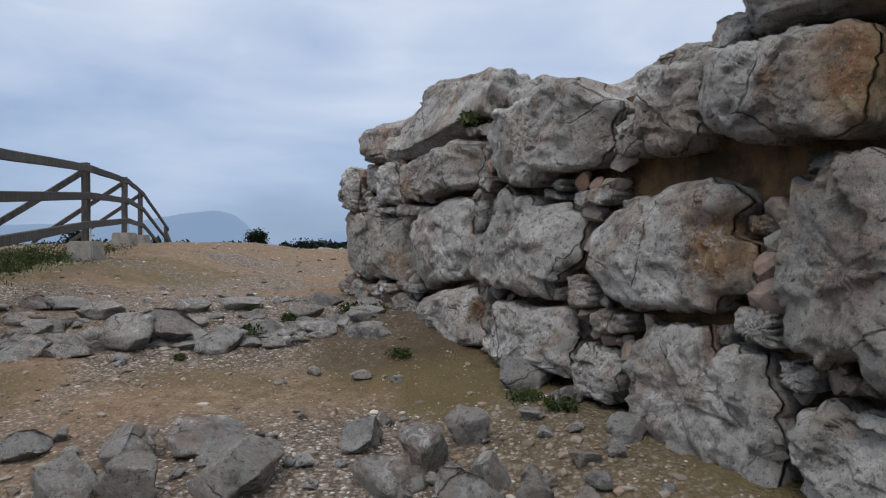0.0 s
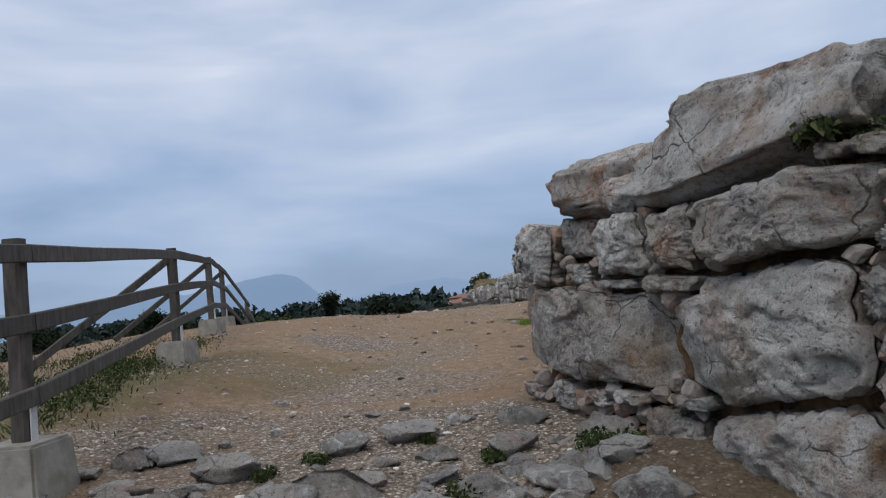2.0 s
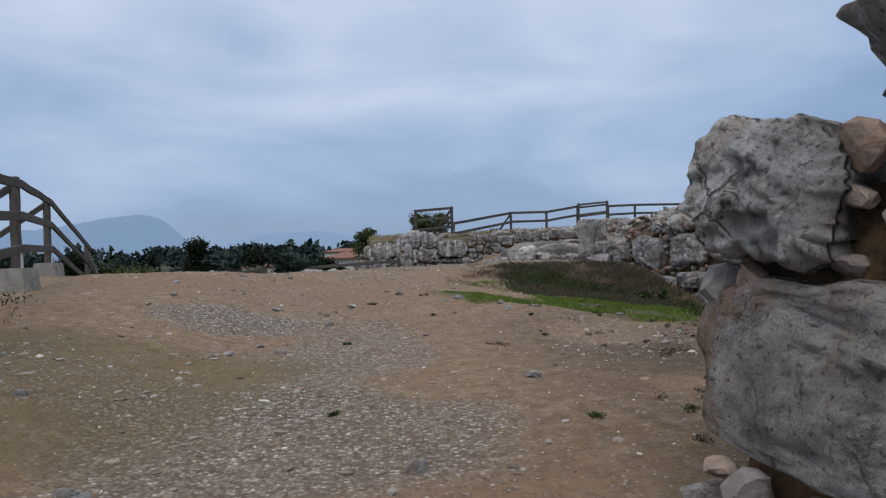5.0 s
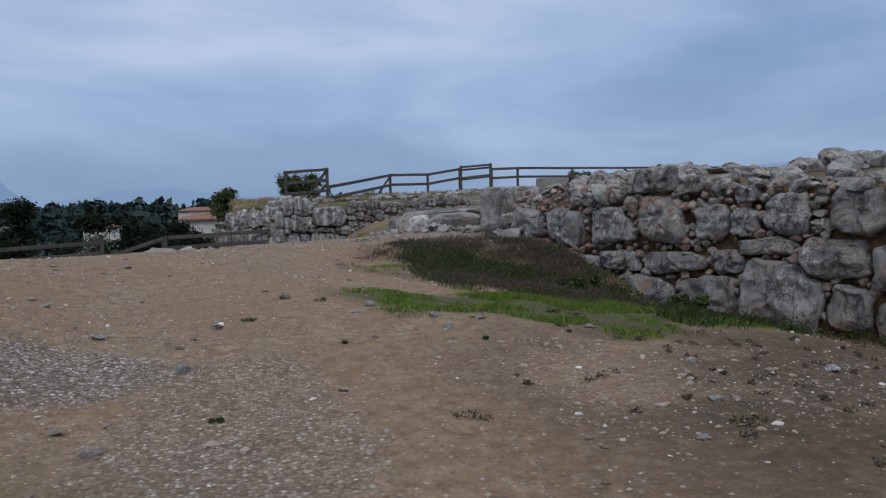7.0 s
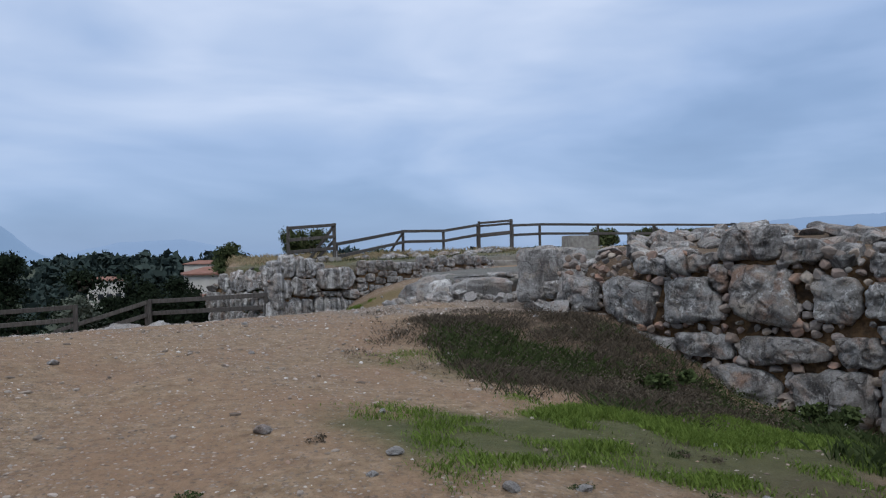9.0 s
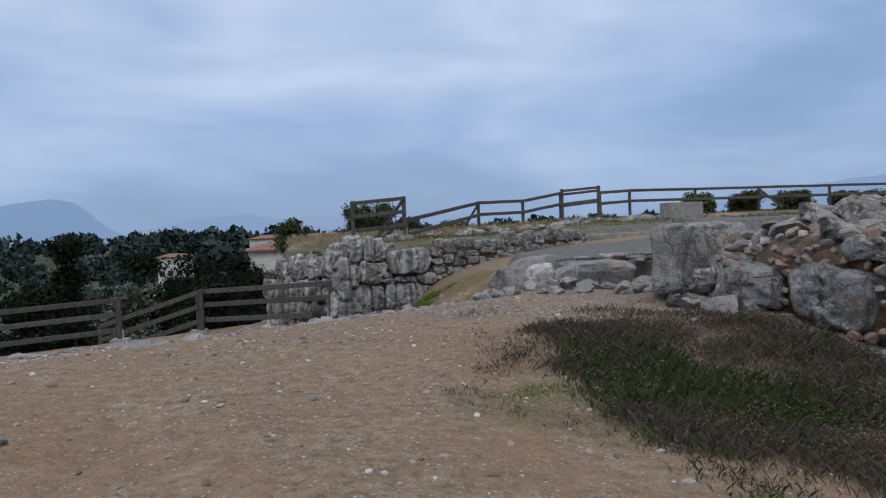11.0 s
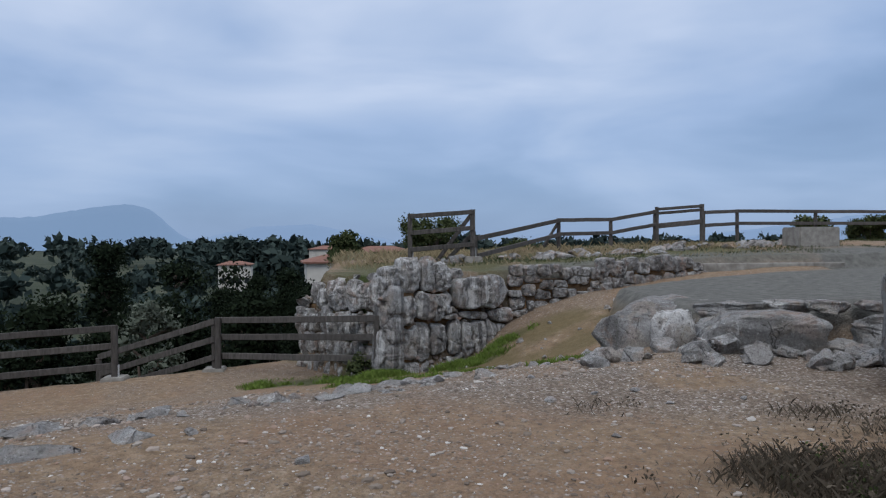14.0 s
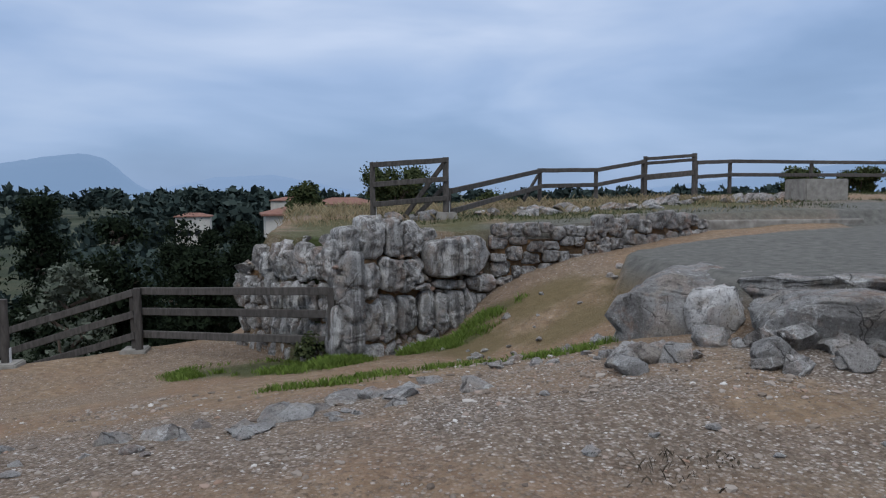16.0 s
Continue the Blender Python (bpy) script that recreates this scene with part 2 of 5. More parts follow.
WOOD = simple("weathered_wood", (0.048, 0.043, 0.039), (0.118, 0.107, 0.097), 5, 0.85, 0.5, (4, 4, 1), 0.35)
CONCRETE = simple("old_concrete", (0.17, 0.155, 0.135), (0.29, 0.275, 0.245), 7)
METAL = simple("galvanised_steel", (0.40, 0.41, 0.42), (0.55, 0.56, 0.57), 20, 0.45, 0.1)
PLASTER = simple("cream_plaster", (0.44, 0.41, 0.36), (0.54, 0.51, 0.46), 1.2, 0.9, 0.1)
ROOF = simple("red_roof_tiles", (0.16, 0.080, 0.060), (0.22, 0.12, 0.092), 1.5, 0.9, 0.4)
WINDOW = simple("dark_window", (0.02, 0.022, 0.025), (0.03, 0.032, 0.035), 2, 0.2, 0.0)
BARK = simple("bark", (0.06, 0.045, 0.035), (0.13, 0.10, 0.08), 6, 0.95, 0.7, (1, 1, 0.3))


def leaf(name, c0, c1):
    a = Mat(name, 0.9)
    a.b.inputs["Specular IOR Level"].default_value = 0.05
    isl = a.geo.outputs["Random Per Island"]
    return a.done(a.mix(isl, c0, c1))


PINE = leaf("pine_needles", (0.009, 0.014, 0.008), (0.015, 0.022, 0.011))
BUSHLEAF = leaf("bush_leaves", (0.028, 0.040, 0.018), (0.075, 0.085, 0.036))
OLIVE = leaf("olive_leaves", (0.055, 0.066, 0.048), (0.125, 0.14, 0.11))
GRASS = leaf("green_grass", (0.060, 0.095, 0.018), (0.150, 0.205, 0.045))
WEED = leaf("dark_weeds", (0.024, 0.036, 0.013), (0.062, 0.080, 0.030))
DRY = leaf("dry_straw", (0.15, 0.115, 0.065), (0.33, 0.27, 0.165))
BRUSH = leaf("grey_dry_brush", (0.040, 0.033, 0.024), (0.115, 0.094, 0.070))
FARTREE = leaf("far_trees", (0.022, 0.034, 0.032), (0.045, 0.060, 0.052))


def pebble_mat():
    a = Mat("pebbles", 0.95)
    isl = a.geo.outputs["Random Per Island"]
    c = a.ramp(isl, (0.0, (0.12, 0.095, 0.075)), (0.40, (0.225, 0.185, 0.150)), (0.74, (0.30, 0.265, 0.23)), (0.86, (0.27, 0.18, 0.13)), (0.95, (0.40, 0.37, 0.335)), (1.0, (0.58, 0.555, 0.52)))
    return a.done(c)


PEBBLE = pebble_mat()


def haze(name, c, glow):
    """Far hills, with the haze of distance put into the material as a blue glow."""
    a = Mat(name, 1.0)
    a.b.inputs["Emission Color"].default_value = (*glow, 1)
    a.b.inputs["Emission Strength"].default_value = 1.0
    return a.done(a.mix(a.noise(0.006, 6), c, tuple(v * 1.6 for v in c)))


# emission stands in for haze, a little stronger on the farther ridges
HILL = haze("hill_haze_glow", (0.012, 0.016, 0.018), (0.205, 0.305, 0.470))
HILL_FAR = haze("far_hill_haze_glow", (0.012, 0.014, 0.018), (0.235, 0.340, 0.515))

# ---- shape of the land ----


def smooth(a, b, x):
    t = np.clip((np.asarray(x, float) - a) / (b - a), 0, 1)
    return t * t * (3 - 2 * t)


def lattice(x, y, seed):
    """Value noise over the plan, 0 to 1."""
    x, y = np.asarray(x, float), np.asarray(y, float)
    ix, iy = np.floor(x), np.floor(y)
    fx, fy = x - ix, y - iy
    fx, fy = fx * fx * (3 - 2 * fx), fy * fy * (3 - 2 * fy)

    def h(i, j):
        v = np.sin(i * 127.1 + j * 311.7 + seed * 74.7) * 43758.5453
        return v - np.floor(v)
    return (h(ix, iy) * (1 - fx) + h(ix + 1, iy) * fx) * (1 - fy) + (h(ix, iy + 1) * (1 - fx) + h(ix + 1, iy + 1) * fx) * fy


def clouds(x, y, size, seed):
    return 0.55 * lattice(x / size, y / size, seed) + 0.3 * lattice(x / size * 2.1, y / size * 2.1, seed + 1) + 0.15 * lattice(x / size * 4.3, y / size * 4.3, seed + 2)


WALK_Y = (-40, -5, 0, 4, 5.85, 6.5, 8.3, 11.3, 13.5, 15, 22, 25.5, 60)
WALK_Z = (-4.2, -0.6, 0.03, 0.50, 0.66, 0.86, 1.05, 1.13, 1.18, 1.33, 1.58, 1.62, 1.8)


def wall_x(y):
    return 3.2 + 0.41 * (23.4 - np.asarray(y, float))


def terrace_edge(x):
    return np.interp(x, (-4.2, -1.6, 1.0, 3.0, 6.0, 9.5, 40), (34.5, 30.8, 32.6, 33.0, 34.7, 34.6, 33.5))


def slab_front(x):
    return np.interp(x, (1.5, 2.2, 3.4, 5, 12), (28.9, 27.4, 26.9, 26.6, 26.0))


def slab_back(x):
    return np.interp(x, (1.5, 3, 6, 9, 10), (29.4, 31.6, 33.4, 34.4, 37))


def land(x, y, rough=True):
    x, y = np.asarray(x, float), np.asarray(y, float)
    wob = 0.5 * (clouds(x, y, 1.3, 9) - 0.5)
    z = sum(np.interp(y + wob + o, WALK_Y, WALK_Z) for o in (-0.5, -0.2, 0, 0.2, 0.5)) / 5
    z = z + 0.29 * smooth(-3.3, -5.3, x) * smooth(-4, 3, y) * (1 - smooth(19, 23, y))
    # dip along the foot of the second wall
    w = np.clip((x - wall_x(y) + 7.2) / 7.2, 0, 1)
    z = z - 1.12 * (0.75 * w + 0.25 * smooth(0.5, 1.0, w)) * smooth(8.5, 14.5, y) * (1 - smooth(19.5, 23.4, y + 0.5 * w))
    # ground falls away past the brow of the path
    d2 = -0.437 * (x - 0.2) + 0.9 * (y - 27)
    z = z - 1.25 * (0.6 * np.clip((d2 + 1.5) / 7.0, 0, 1) + 0.4 * smooth(-1.5, 6.5, d2)) * (1 - smooth(0.2, 3.6, x))
    z = z - 5.0 * smooth(0, 5, d2 - 7.9) * smooth(-3.4, -4.6, x)
    # earth gully that climbs between the terrace edge and the slab
    gz = np.interp(x + 0.35 * (y - 31), (-1, 0.4, 1.2, 2.2, 3.2, 6, 9), (0.65, 0.95, 1.25, 1.62, 1.88, 2.12, 2.3))
    z = z + (gz - z) * smooth(27.8, 30.2, y) * smooth(-0.8, 1.0, x) * (1 - smooth(36, 37, y))
    # rock slab
    ms = smooth(0.1, 0.75, y - slab_front(x)) * (1 - smooth(-0.3, 0.05, y - slab_back(x))) * smooth(1.9, 2.6, x)
    z = z + (2.12 + 0.02 * (x - 1.7) - z) * ms
    # upper terrace
    mt = smooth(0.12, 0.42, y - terrace_edge(x)) * smooth(-3.25, -2.85, x)
    z = z + (2.38 + 0.03 * np.clip(y - 33, 0, 9) + 0.02 * np.clip(x, -4, 14) - z) * mt
    # mound behind the second wall
    inx = x - wall_x(y)
    mr = smooth(0.25, 0.6, inx) * (1 - smooth(24.4, 25.2, y)) * smooth(6, 8, y) * (1 - smooth(23.1, 23.9, y) * (1 - smooth(4.3, 5.0, x)))
    z = z + (2.45 + 0.30 * smooth(17, 11, y) + 0.12 * np.clip(inx, 0, 5) - z) * mr
    # mass behind the first wall
    s = (x + 1.25) * 0.889 + (y - 8.6) * 0.459
    u = (x + 1.25) * 0.459 - (y - 8.6) * 0.889
    mn = smooth(0.35, 0.7, s) * smooth(0.35, 0.7, u) * (1 - smooth(4.5, 5, s)) * (1 - smooth(10, 12, u))
    z = z + (2.2 + 0.12 * np.clip(s, 0, 2) - z) * mn
    # soil banked against the foot of the first wall
    z = z + 0.15 * smooth(-0.9, -0.1, s) * (1 - smooth(0.2, 0.4, s)) * smooth(1.0, 2.2, u) * (1 - smooth(8, 10, u))
    if rough:
        z = z + 0.07 * (clouds(x, y, 1.6, 3) - 0.5) + 0.035 * (lattice(x * 2.6, y * 2.6, 5) - 0.5) * (1 - ms * 0.6)
    # the hill ends all round, and the plain lies below
    far = np.maximum.reduce([-x - 8.5 - 0.1 * np.clip(y, 0, 40), (d2 - 9.5) * smooth(-3.6, -5.5, x), y - 44 - 0.2 * np.clip(x, 0, 20), x - 45, -y - 40])
    z = z - 13.5 * smooth(0, 24, far) + 1.5 * (clouds(x, y, 60, 2) - 0.5) * smooth(30, 90, far)
    return z


def gz(x, y):
    return float(land(x, y))


def axis(a, b, step, far, grow=1.16):
    mid = list(np.arange(a, b, step))
    up, v, st = [], mid[-1], step
    while v < far:
        st *= grow
        v += st
        up.append(v)
    dn, v, st = [], a, step
    while v > -far:
        st *= grow
        v -= st
        dn.append(v)
    return np.array(dn[::-1] + mid + up)


def from_grid(name, X, Y, Z, material):
    ny, nx = X.shape
    me = bpy.data.meshes.new(name)
    idx = np.arange(nx * ny).reshape(ny, nx)
    f = np.stack([idx[:-1, :-1], idx[:-1, 1:], idx[1:, 1:], idx[1:, :-1]], -1).reshape(-1, 4)
    me.from_pydata(np.stack([X, Y, Z], -1).reshape(-1, 3).tolist(), [], f.tolist())
    me.polygons.foreach_set("use_smooth", [True] * len(me.polygons))
    me.materials.append(material)
    return me


def set_attr(me, name, values):
    at = me.attributes.new(name, "FLOAT", "POINT")
    at.data.foreach_set("value", np.clip(values, 0, 1).astype(np.float32).ravel())


XS, YS = axis(-11.0, 11.5, 0.13, 3200), axis(-2.5, 37.5, 0.13, 3200)
GX, GY = np.meshgrid(XS, YS)
ground_me = from_grid("ground", GX, GY, land(GX, GY), GROUND)


def lump(x, y, cx, cy, rx, ry):
    """1 inside an uneven patch of the plan, 0 outside."""
    r = np.hypot((x - cx) / rx, (y - cy) / ry) + 0.9 * (clouds(x, y, 1.1, cx) - 0.5)
    return 1 - smooth(0.75, 1.1, r)


def green_at(x, y):
    g = lump(x, y, 1.5, 16.7, 2.7, 1.7) * (1 - smooth(-0.5, 0.0, x - wall_x(y)))
    g = np.maximum(g, lump(x, y, -2.5, 31.1, 1.35, 0.9))
    g = np.maximum(g, 0.8 * lump(x, y, -0.1, 31.2, 0.8, 0.4))
    g = np.maximum(g, 0.6 * lump(x, y, 0.7, 31.7, 0.7, 0.4))
    g = np.maximum(g, 0.35 * lump(x, y, 0.1, 20.3, 1.0, 0.9))
    g = np.maximum(g, 0.22 * lump(x, y, -0.2, 28.3, 2.4, 0.4))
    return g


def brush_at(x, y):
    r = np.hypot((x - 2.1) / 2.0, (y - 20.6) / 3.1) + 1.5 * (clouds(x, y, 0.9, 31) - 0.5)
    return (1 - smooth(0.45, 1.4, r)) * (1 - smooth(-0.3, 0.2, x - wall_x(y)))


set_attr(ground_me, "gravel", smooth(0.45, 0.62, clouds(GX, GY, 1.9, 11)) * np.interp(GY, (8, 12, 16, 22, 27), (1.0, 0.32, 0.08, 0.08, 0.35)) + 0.75 * smooth(0.3, 0.5, clouds(GX, GY, 1.4, 13)) * smooth(23.6, 24.6, GY + 0.2 * GX) * (1 - smooth(26.6, 27.6, GY)) + 0.75 * (1 - smooth(4.3, 5.2, GY)) * smooth(0.25, 0.5, clouds(GX, GY, 1.1, 12)) + 0.7 * lump(GX, GY, -1.7, 7.3, 3.8, 1.5) + 0.7 * lump(GX, GY, -2.8, 10.2, 1.3, 1.2) + 0.55 * lump(GX, GY, -2.6, 12.9, 0.8, 1.5) + 0.9 * lump(GX, GY, -4.0, 14.2, 0.9, 0.6))
set_attr(ground_me, "moss", 0.75 * smooth(0.57, 0.68, clouds(GX, GY, 1.7, 15)) * (1 - smooth(8.5, 10, GY)) * (1 - lump(GX, GY, -1.5, 7.2, 3.8, 1.3)) + 0.6 * lump(GX, GY, -0.6, 5.4, 1.7, 0.8) * smooth(0.3, 0.6, clouds(GX, GY, 0.5, 17)) + 0.6 * smooth(-1.3, -0.2, (GX + 1.25) * 0.889 + (GY - 8.6) * 0.459) * (1 - smooth(5.5, 7, GY)) + 0.6 * lump(GX, GY, -5.0, 11.0, 2.4, 1.8) + 0.9 * lump(GX, GY, 1.6, 30.8, 1.8, 1.4) * smooth(0.3, 0.6, clouds(GX, GY, 0.6, 18)))
set_attr(ground_me, "green", 0.85 * green_at(GX, GY) + 0.5 * smooth(-4.6, -5.6, GX) * (1 - smooth(10, 14, GY)) + 0.75 * smooth(0, 0.6, GY - terrace_edge(GX)) * smooth(0.32, 0.55, clouds(GX, GY, 1.5, 8)) * (GX < 9) * (GY < 60))
set_attr(ground_me, "litter", 0.75 * smooth(-0.3, 1.8, GX) * smooth(11, 12.5, GY) * (1 - smooth(14.5, 16.5, GY)) * smooth(0.2, 0.45, clouds(GX, GY, 0.9, 44)) + 1.0 * brush_at(GX, GY) + 0.8 * lump(GX, GY, -0.1, 6.3, 0.9, 0.8) + 0.9 * smooth(-1.9, 0.3, GX) * smooth(8, 9.3, GY) * (1 - smooth(13, 16.5, GY)) * smooth(0.22, 0.5, clouds(GX, GY, 1.2, 41)) + 0.8 * smooth(-0.2, 0.2, GX - wall_x(GY)) * smooth(6, 8, GY) * (1 - smooth(24.4, 25.2, GY)))
set_attr(ground_me, "paved", smooth(0.25, 0.5, GY - slab_front(GX)) * smooth(2.1, 2.4, GX) * (1 - smooth(-0.35, -0.1, GY - slab_back(GX))) * (GX < 14) + 0.75 * smooth(0.05, 0.3, GY - terrace_edge(GX)) * (1 - smooth(1.2, 1.8, GY - terrace_edge(GX) - 0.25 * np.clip(GX - 4, 0, 8))) * smooth(0.5, 1.5, GX) * (GX < 14))
far_mask = np.maximum.reduce([-GX - 16, GY - 52, GX - 50, -GY - 45])
set_attr(ground_me, "plain", smooth(0, 12, far_mask))
tagged(new("ground", ground_me), "trodden brown earth and gravel on a hilltop ruin", "ground", kind="structure")

# ---- builders ----


def from_bm(name, bm, material, shade=True):
    me = bpy.data.meshes.new(name)
    bm.to_mesh(me)
    bm.free()
    if shade:
        me.polygons.foreach_set("use_smooth", [True] * len(me.polygons))
    me.materials.append(material)
    return me


def part(name, bm, material, parent, label="", shade=False):
    ob = new(name, from_bm(name, bm, material, shade))
    ob.parent = parent
    if label:
        ob["label"] = label
    return ob


def thing(name, label, category, at=(0, 0, 0), group=""):
    ob = new(name)
    ob.location = at
    ob.empty_display_size = 0.1
    return tagged(ob, label, category, group)


def bar(bm, a, b, w, h, wear=0.006, rnd=random.Random(3)):
    """A sawn timber from a to b, with worn edges and a slight warp."""
    a, b = Vector(a), Vector(b)
    d = (b - a).normalized()
    side = d.cross(Vector((0, 0, 1)))
    side = Vector((1, 0, 0)) if side.length < 0.05 else side.normalized()
    up = side.cross(d).normalized()
    c = 0.18 * min(w, h)
    prof = [(-w / 2 + c, -h / 2), (w / 2 - c, -h / 2), (w / 2, -h / 2 + c), (w / 2, h / 2 - c), (w / 2 - c, h / 2), (-w / 2 + c, h / 2), (-w / 2, h / 2 - c), (-w / 2, -h / 2 + c)]
    rings = []
    for k in range(5):
        p = a.lerp(b, k / 4)
        o = (rnd.uniform(-wear, wear), rnd.uniform(-wear, wear)) if 0 < k < 4 else (0, 0)
        rings.append([bm.verts.new(p + side * (x + o[0]) + up * (y + o[1])) for x, y in prof])
    for r0, r1 in zip(rings, rings[1:]):
        for i in range(8):
            bm.faces.new((r0[i], r0[(i + 1) % 8], r1[(i + 1) % 8], r1[i]))
    bm.faces.new(rings[0][::-1])
    bm.faces.new(rings[-1])


def rock_me(name, seed, material, sub=3, cuts=14, rough=0.10, boxy=1.0, low=0.38):
    """An angular stone: a ball split along flat planes, then flaked and pitted."""
    rnd = random.Random(seed)
    bm = bmesh.new()
    bmesh.ops.create_icosphere(bm, subdivisions=sub, radius=1.0)
    planes = [(Vector((rnd.gauss(0, 1), rnd.gauss(0, 1), rnd.gauss(0, 0.8))).normalized(), rnd.uniform(low, 0.82)) for _ in range(cuts)]
    off = Vector((seed * 3.7, seed * 1.3, seed * 2.1))
    for v in bm.verts:
        if boxy != 1.0:
            v.co = Vector([math.copysign(abs(c) ** boxy, c) for c in v.co])
        for n, c in planes:
            k = v.co.dot(n) - c * (1.25 if boxy != 1.0 else 1.0)
            if k > 0:
                v.co -= n * k
        p = v.co.copy()
        g = rough * noise.fractal(p * 1.7 + off, 0.8, 2.1, 5) - rough * 0.55 * abs(noise.fractal(p * 4.5 + off, 0.8, 2.1, 4))
        if sub > 3:
            g += rough * 0.5 * noise.noise(noise.voronoi(p * 2.6 + 0.3 * noise.noise_vector(p * 4) + off)[1][0] * 9.1)
        v.co *= 1 + g
    return from_bm(name, bm, material, sub > 3)


ROCKS = [rock_me("rock", 40 + i, STONE_FREE, 4, 14, 0.14) for i in range(9)]
ROCKS_PALE = [rock_me("stone", 70 + i, STONE_PALE, 3, 12) for i in range(7)]
BOULDERS = [rock_me("boulder", 150 + i, STONE, 5, 11, 0.12, 0.55, 0.52) for i in range(6)]
SLABS = [rock_me("rock_slab", 170 + i, STONE_SLAB, 5, 7, 0.10, 0.36, 0.60) for i in range(4)]
BLOCKS = [rock_me("stone_block", 190 + i, STONE_PALE, 5, 3, 0.07, 0.28, 0.80) for i in range(2)]
COBBLES = [rock_me("stone", 100 + i, STONE_FREE, 2, 10) for i in range(8)]
CHINKS = [rock_me("chink_stone", 120 + i, CHINK, 2, 12) for i in range(8)]


def rock(x, y, sx, sy, sz, rz=0.0, sink=0.3, k=0, label="grey limestone rock half sunk in gravel", group="", meshes=None, z=None, tilt=0.0, name="rock"):
    ob = new(name, (meshes or ROCKS)[k % len(meshes or ROCKS)])
    base = gz(x, y) if z is None else z
    ob.location = (x, y, base + sz * (1 - 2 * sink) * 0.9)
    ob.scale = (sx, sy, sz)
    ob.rotation_euler = (radians(tilt), radians(tilt * 0.6), radians(rz))
    return tagged(ob, label, "rock", group)


def blades(name, label, category, pts, h, spread, material, rnd, width=0.006, lean=0.5):
    """Blades of grass or stems at plan points, in one mesh."""
    vs, fs = [], []
    zs = land([q[0] for q in pts], [q[1] for q in pts]) - 0.01
    for (x, y, s), z in zip(pts, zs.tolist()):
        a, hh = rnd.uniform(0, 6.283), h * s * rnd.uniform(0.5, 1.2)
        ox, oy = math.cos(a), math.sin(a)
        le = lean * rnd.random()
        w = width * rnd.uniform(0.7, 1.4)
        px, py = x + rnd.gauss(0, spread), y + rnd.gauss(0, spread)
        i = len(vs)
        vs += [(px - oy * w, py + ox * w, z), (px + oy * w, py - ox * w, z), (px + ox * le * hh * 0.35 + oy * w * 0.7, py + oy * le * hh * 0.35 - ox * w * 0.7, z + hh * 0.6), (px + ox * le * hh, py + oy * le * hh, z + hh)]
        fs += [(i, i + 1, i + 2), (i, i + 2, i + 3)]
    me = bpy.data.meshes.new(name)
    me.from_pydata(vs, [], fs)
    me.materials.append(material)
    return tagged(new(name, me), label, category, kind="stuff")


def leaves(bm_vs, bm_fs, c, r, n, size, rnd, flat=1.0):
    for _ in range(n):
        d = Vector((rnd.gauss(0, 1), rnd.gauss(0, 1), rnd.gauss(0, 1))).normalized() * (rnd.random() ** 0.45) * r
        p = Vector(c) + Vector((d.x, d.y, d.z * flat))
        a = Vector((rnd.gauss(0, 1), rnd.gauss(0, 1), rnd.gauss(0, 1))).normalized()
        b = a.cross(Vector((rnd.gauss(0, 1), rnd.gauss(0, 1), rnd.gauss(0, 1)))).normalized()
        s = size * rnd.uniform(0.6, 1.4)
        i = len(bm_vs)
        bm_vs += [p - a * s, p + b * s * 0.55, p + a * s, p - b * s * 0.55]
        bm_fs.append((i, i + 1, i + 2, i + 3))


def crown_me(name, blobs, material, size, rnd):
    vs, fs = [], []
    for c, r, n in blobs:
        leaves(vs, fs, c, r, n, size, rnd, 0.75)
        leaves(vs, fs, c, r * 0.62, n // 6, size * 2.6, rnd, 0.75)
    me = bpy.data.meshes.new(name)
    me.from_pydata([tuple(v) for v in vs], [], fs)
    me.materials.append(material)
    return me


def tree(name, label, x, y, z, height, radius, material, seed, clumps=26, per=150, size=0.16, low=0.25, group=""):
    rnd = random.Random(seed)
    top = thing(name, label, "tree", (x, y, z), group)
    bm = bmesh.new()
    segs, rings = 8, []
    th = height * 0.8
    for k in range(6):
        t = k / 5
        r = max(0.02, height * 0.028 * (1 - t * 0.85))
        c = Vector((0.25 * math.sin(t * 3 + seed), 0.2 * math.cos(t * 2 + seed), th * t - 0.3))
        rings.append([bm.verts.new(c + Vector((r * math.cos(i * 6.283 / segs), r * math.sin(i * 6.283 / segs), 0))) for i in range(segs)])
    for r0, r1 in zip(rings, rings[1:]):
        for i in range(segs):
            bm.faces.new((r0[i], r0[(i + 1) % segs], r1[(i + 1) % segs], r1[i]))
    blobs = []
    for k in range(clumps):
        t = rnd.random()
        zz = height * (low + (1 - low) * t)
        rr = radius * math.sqrt(max(0.05, 1 - (2 * abs(t - 0.38)) ** 2 * 0.62)) * (1 - 0.55 * t)
        a = rnd.uniform(0, 6.283)
        q = rnd.uniform(0.35, 1.0)
        c = Vector((math.cos(a) * rr * q, math.sin(a) * rr * q, zz))
        blobs.append((c, radius * rnd.uniform(0.24, 0.42), per))
        s = Vector((0, 0, max(0.4, zz - rr * 0.45)))
        bar(bm, s, c, height * 0.010, height * 0.010, 0.03, rnd)
    part("trunk", bm, BARK, top, "", True)
    ob = new("crown", crown_me("crown", blobs, material, size, rnd))
    ob.parent = top
    return top


# ---- masonry ----


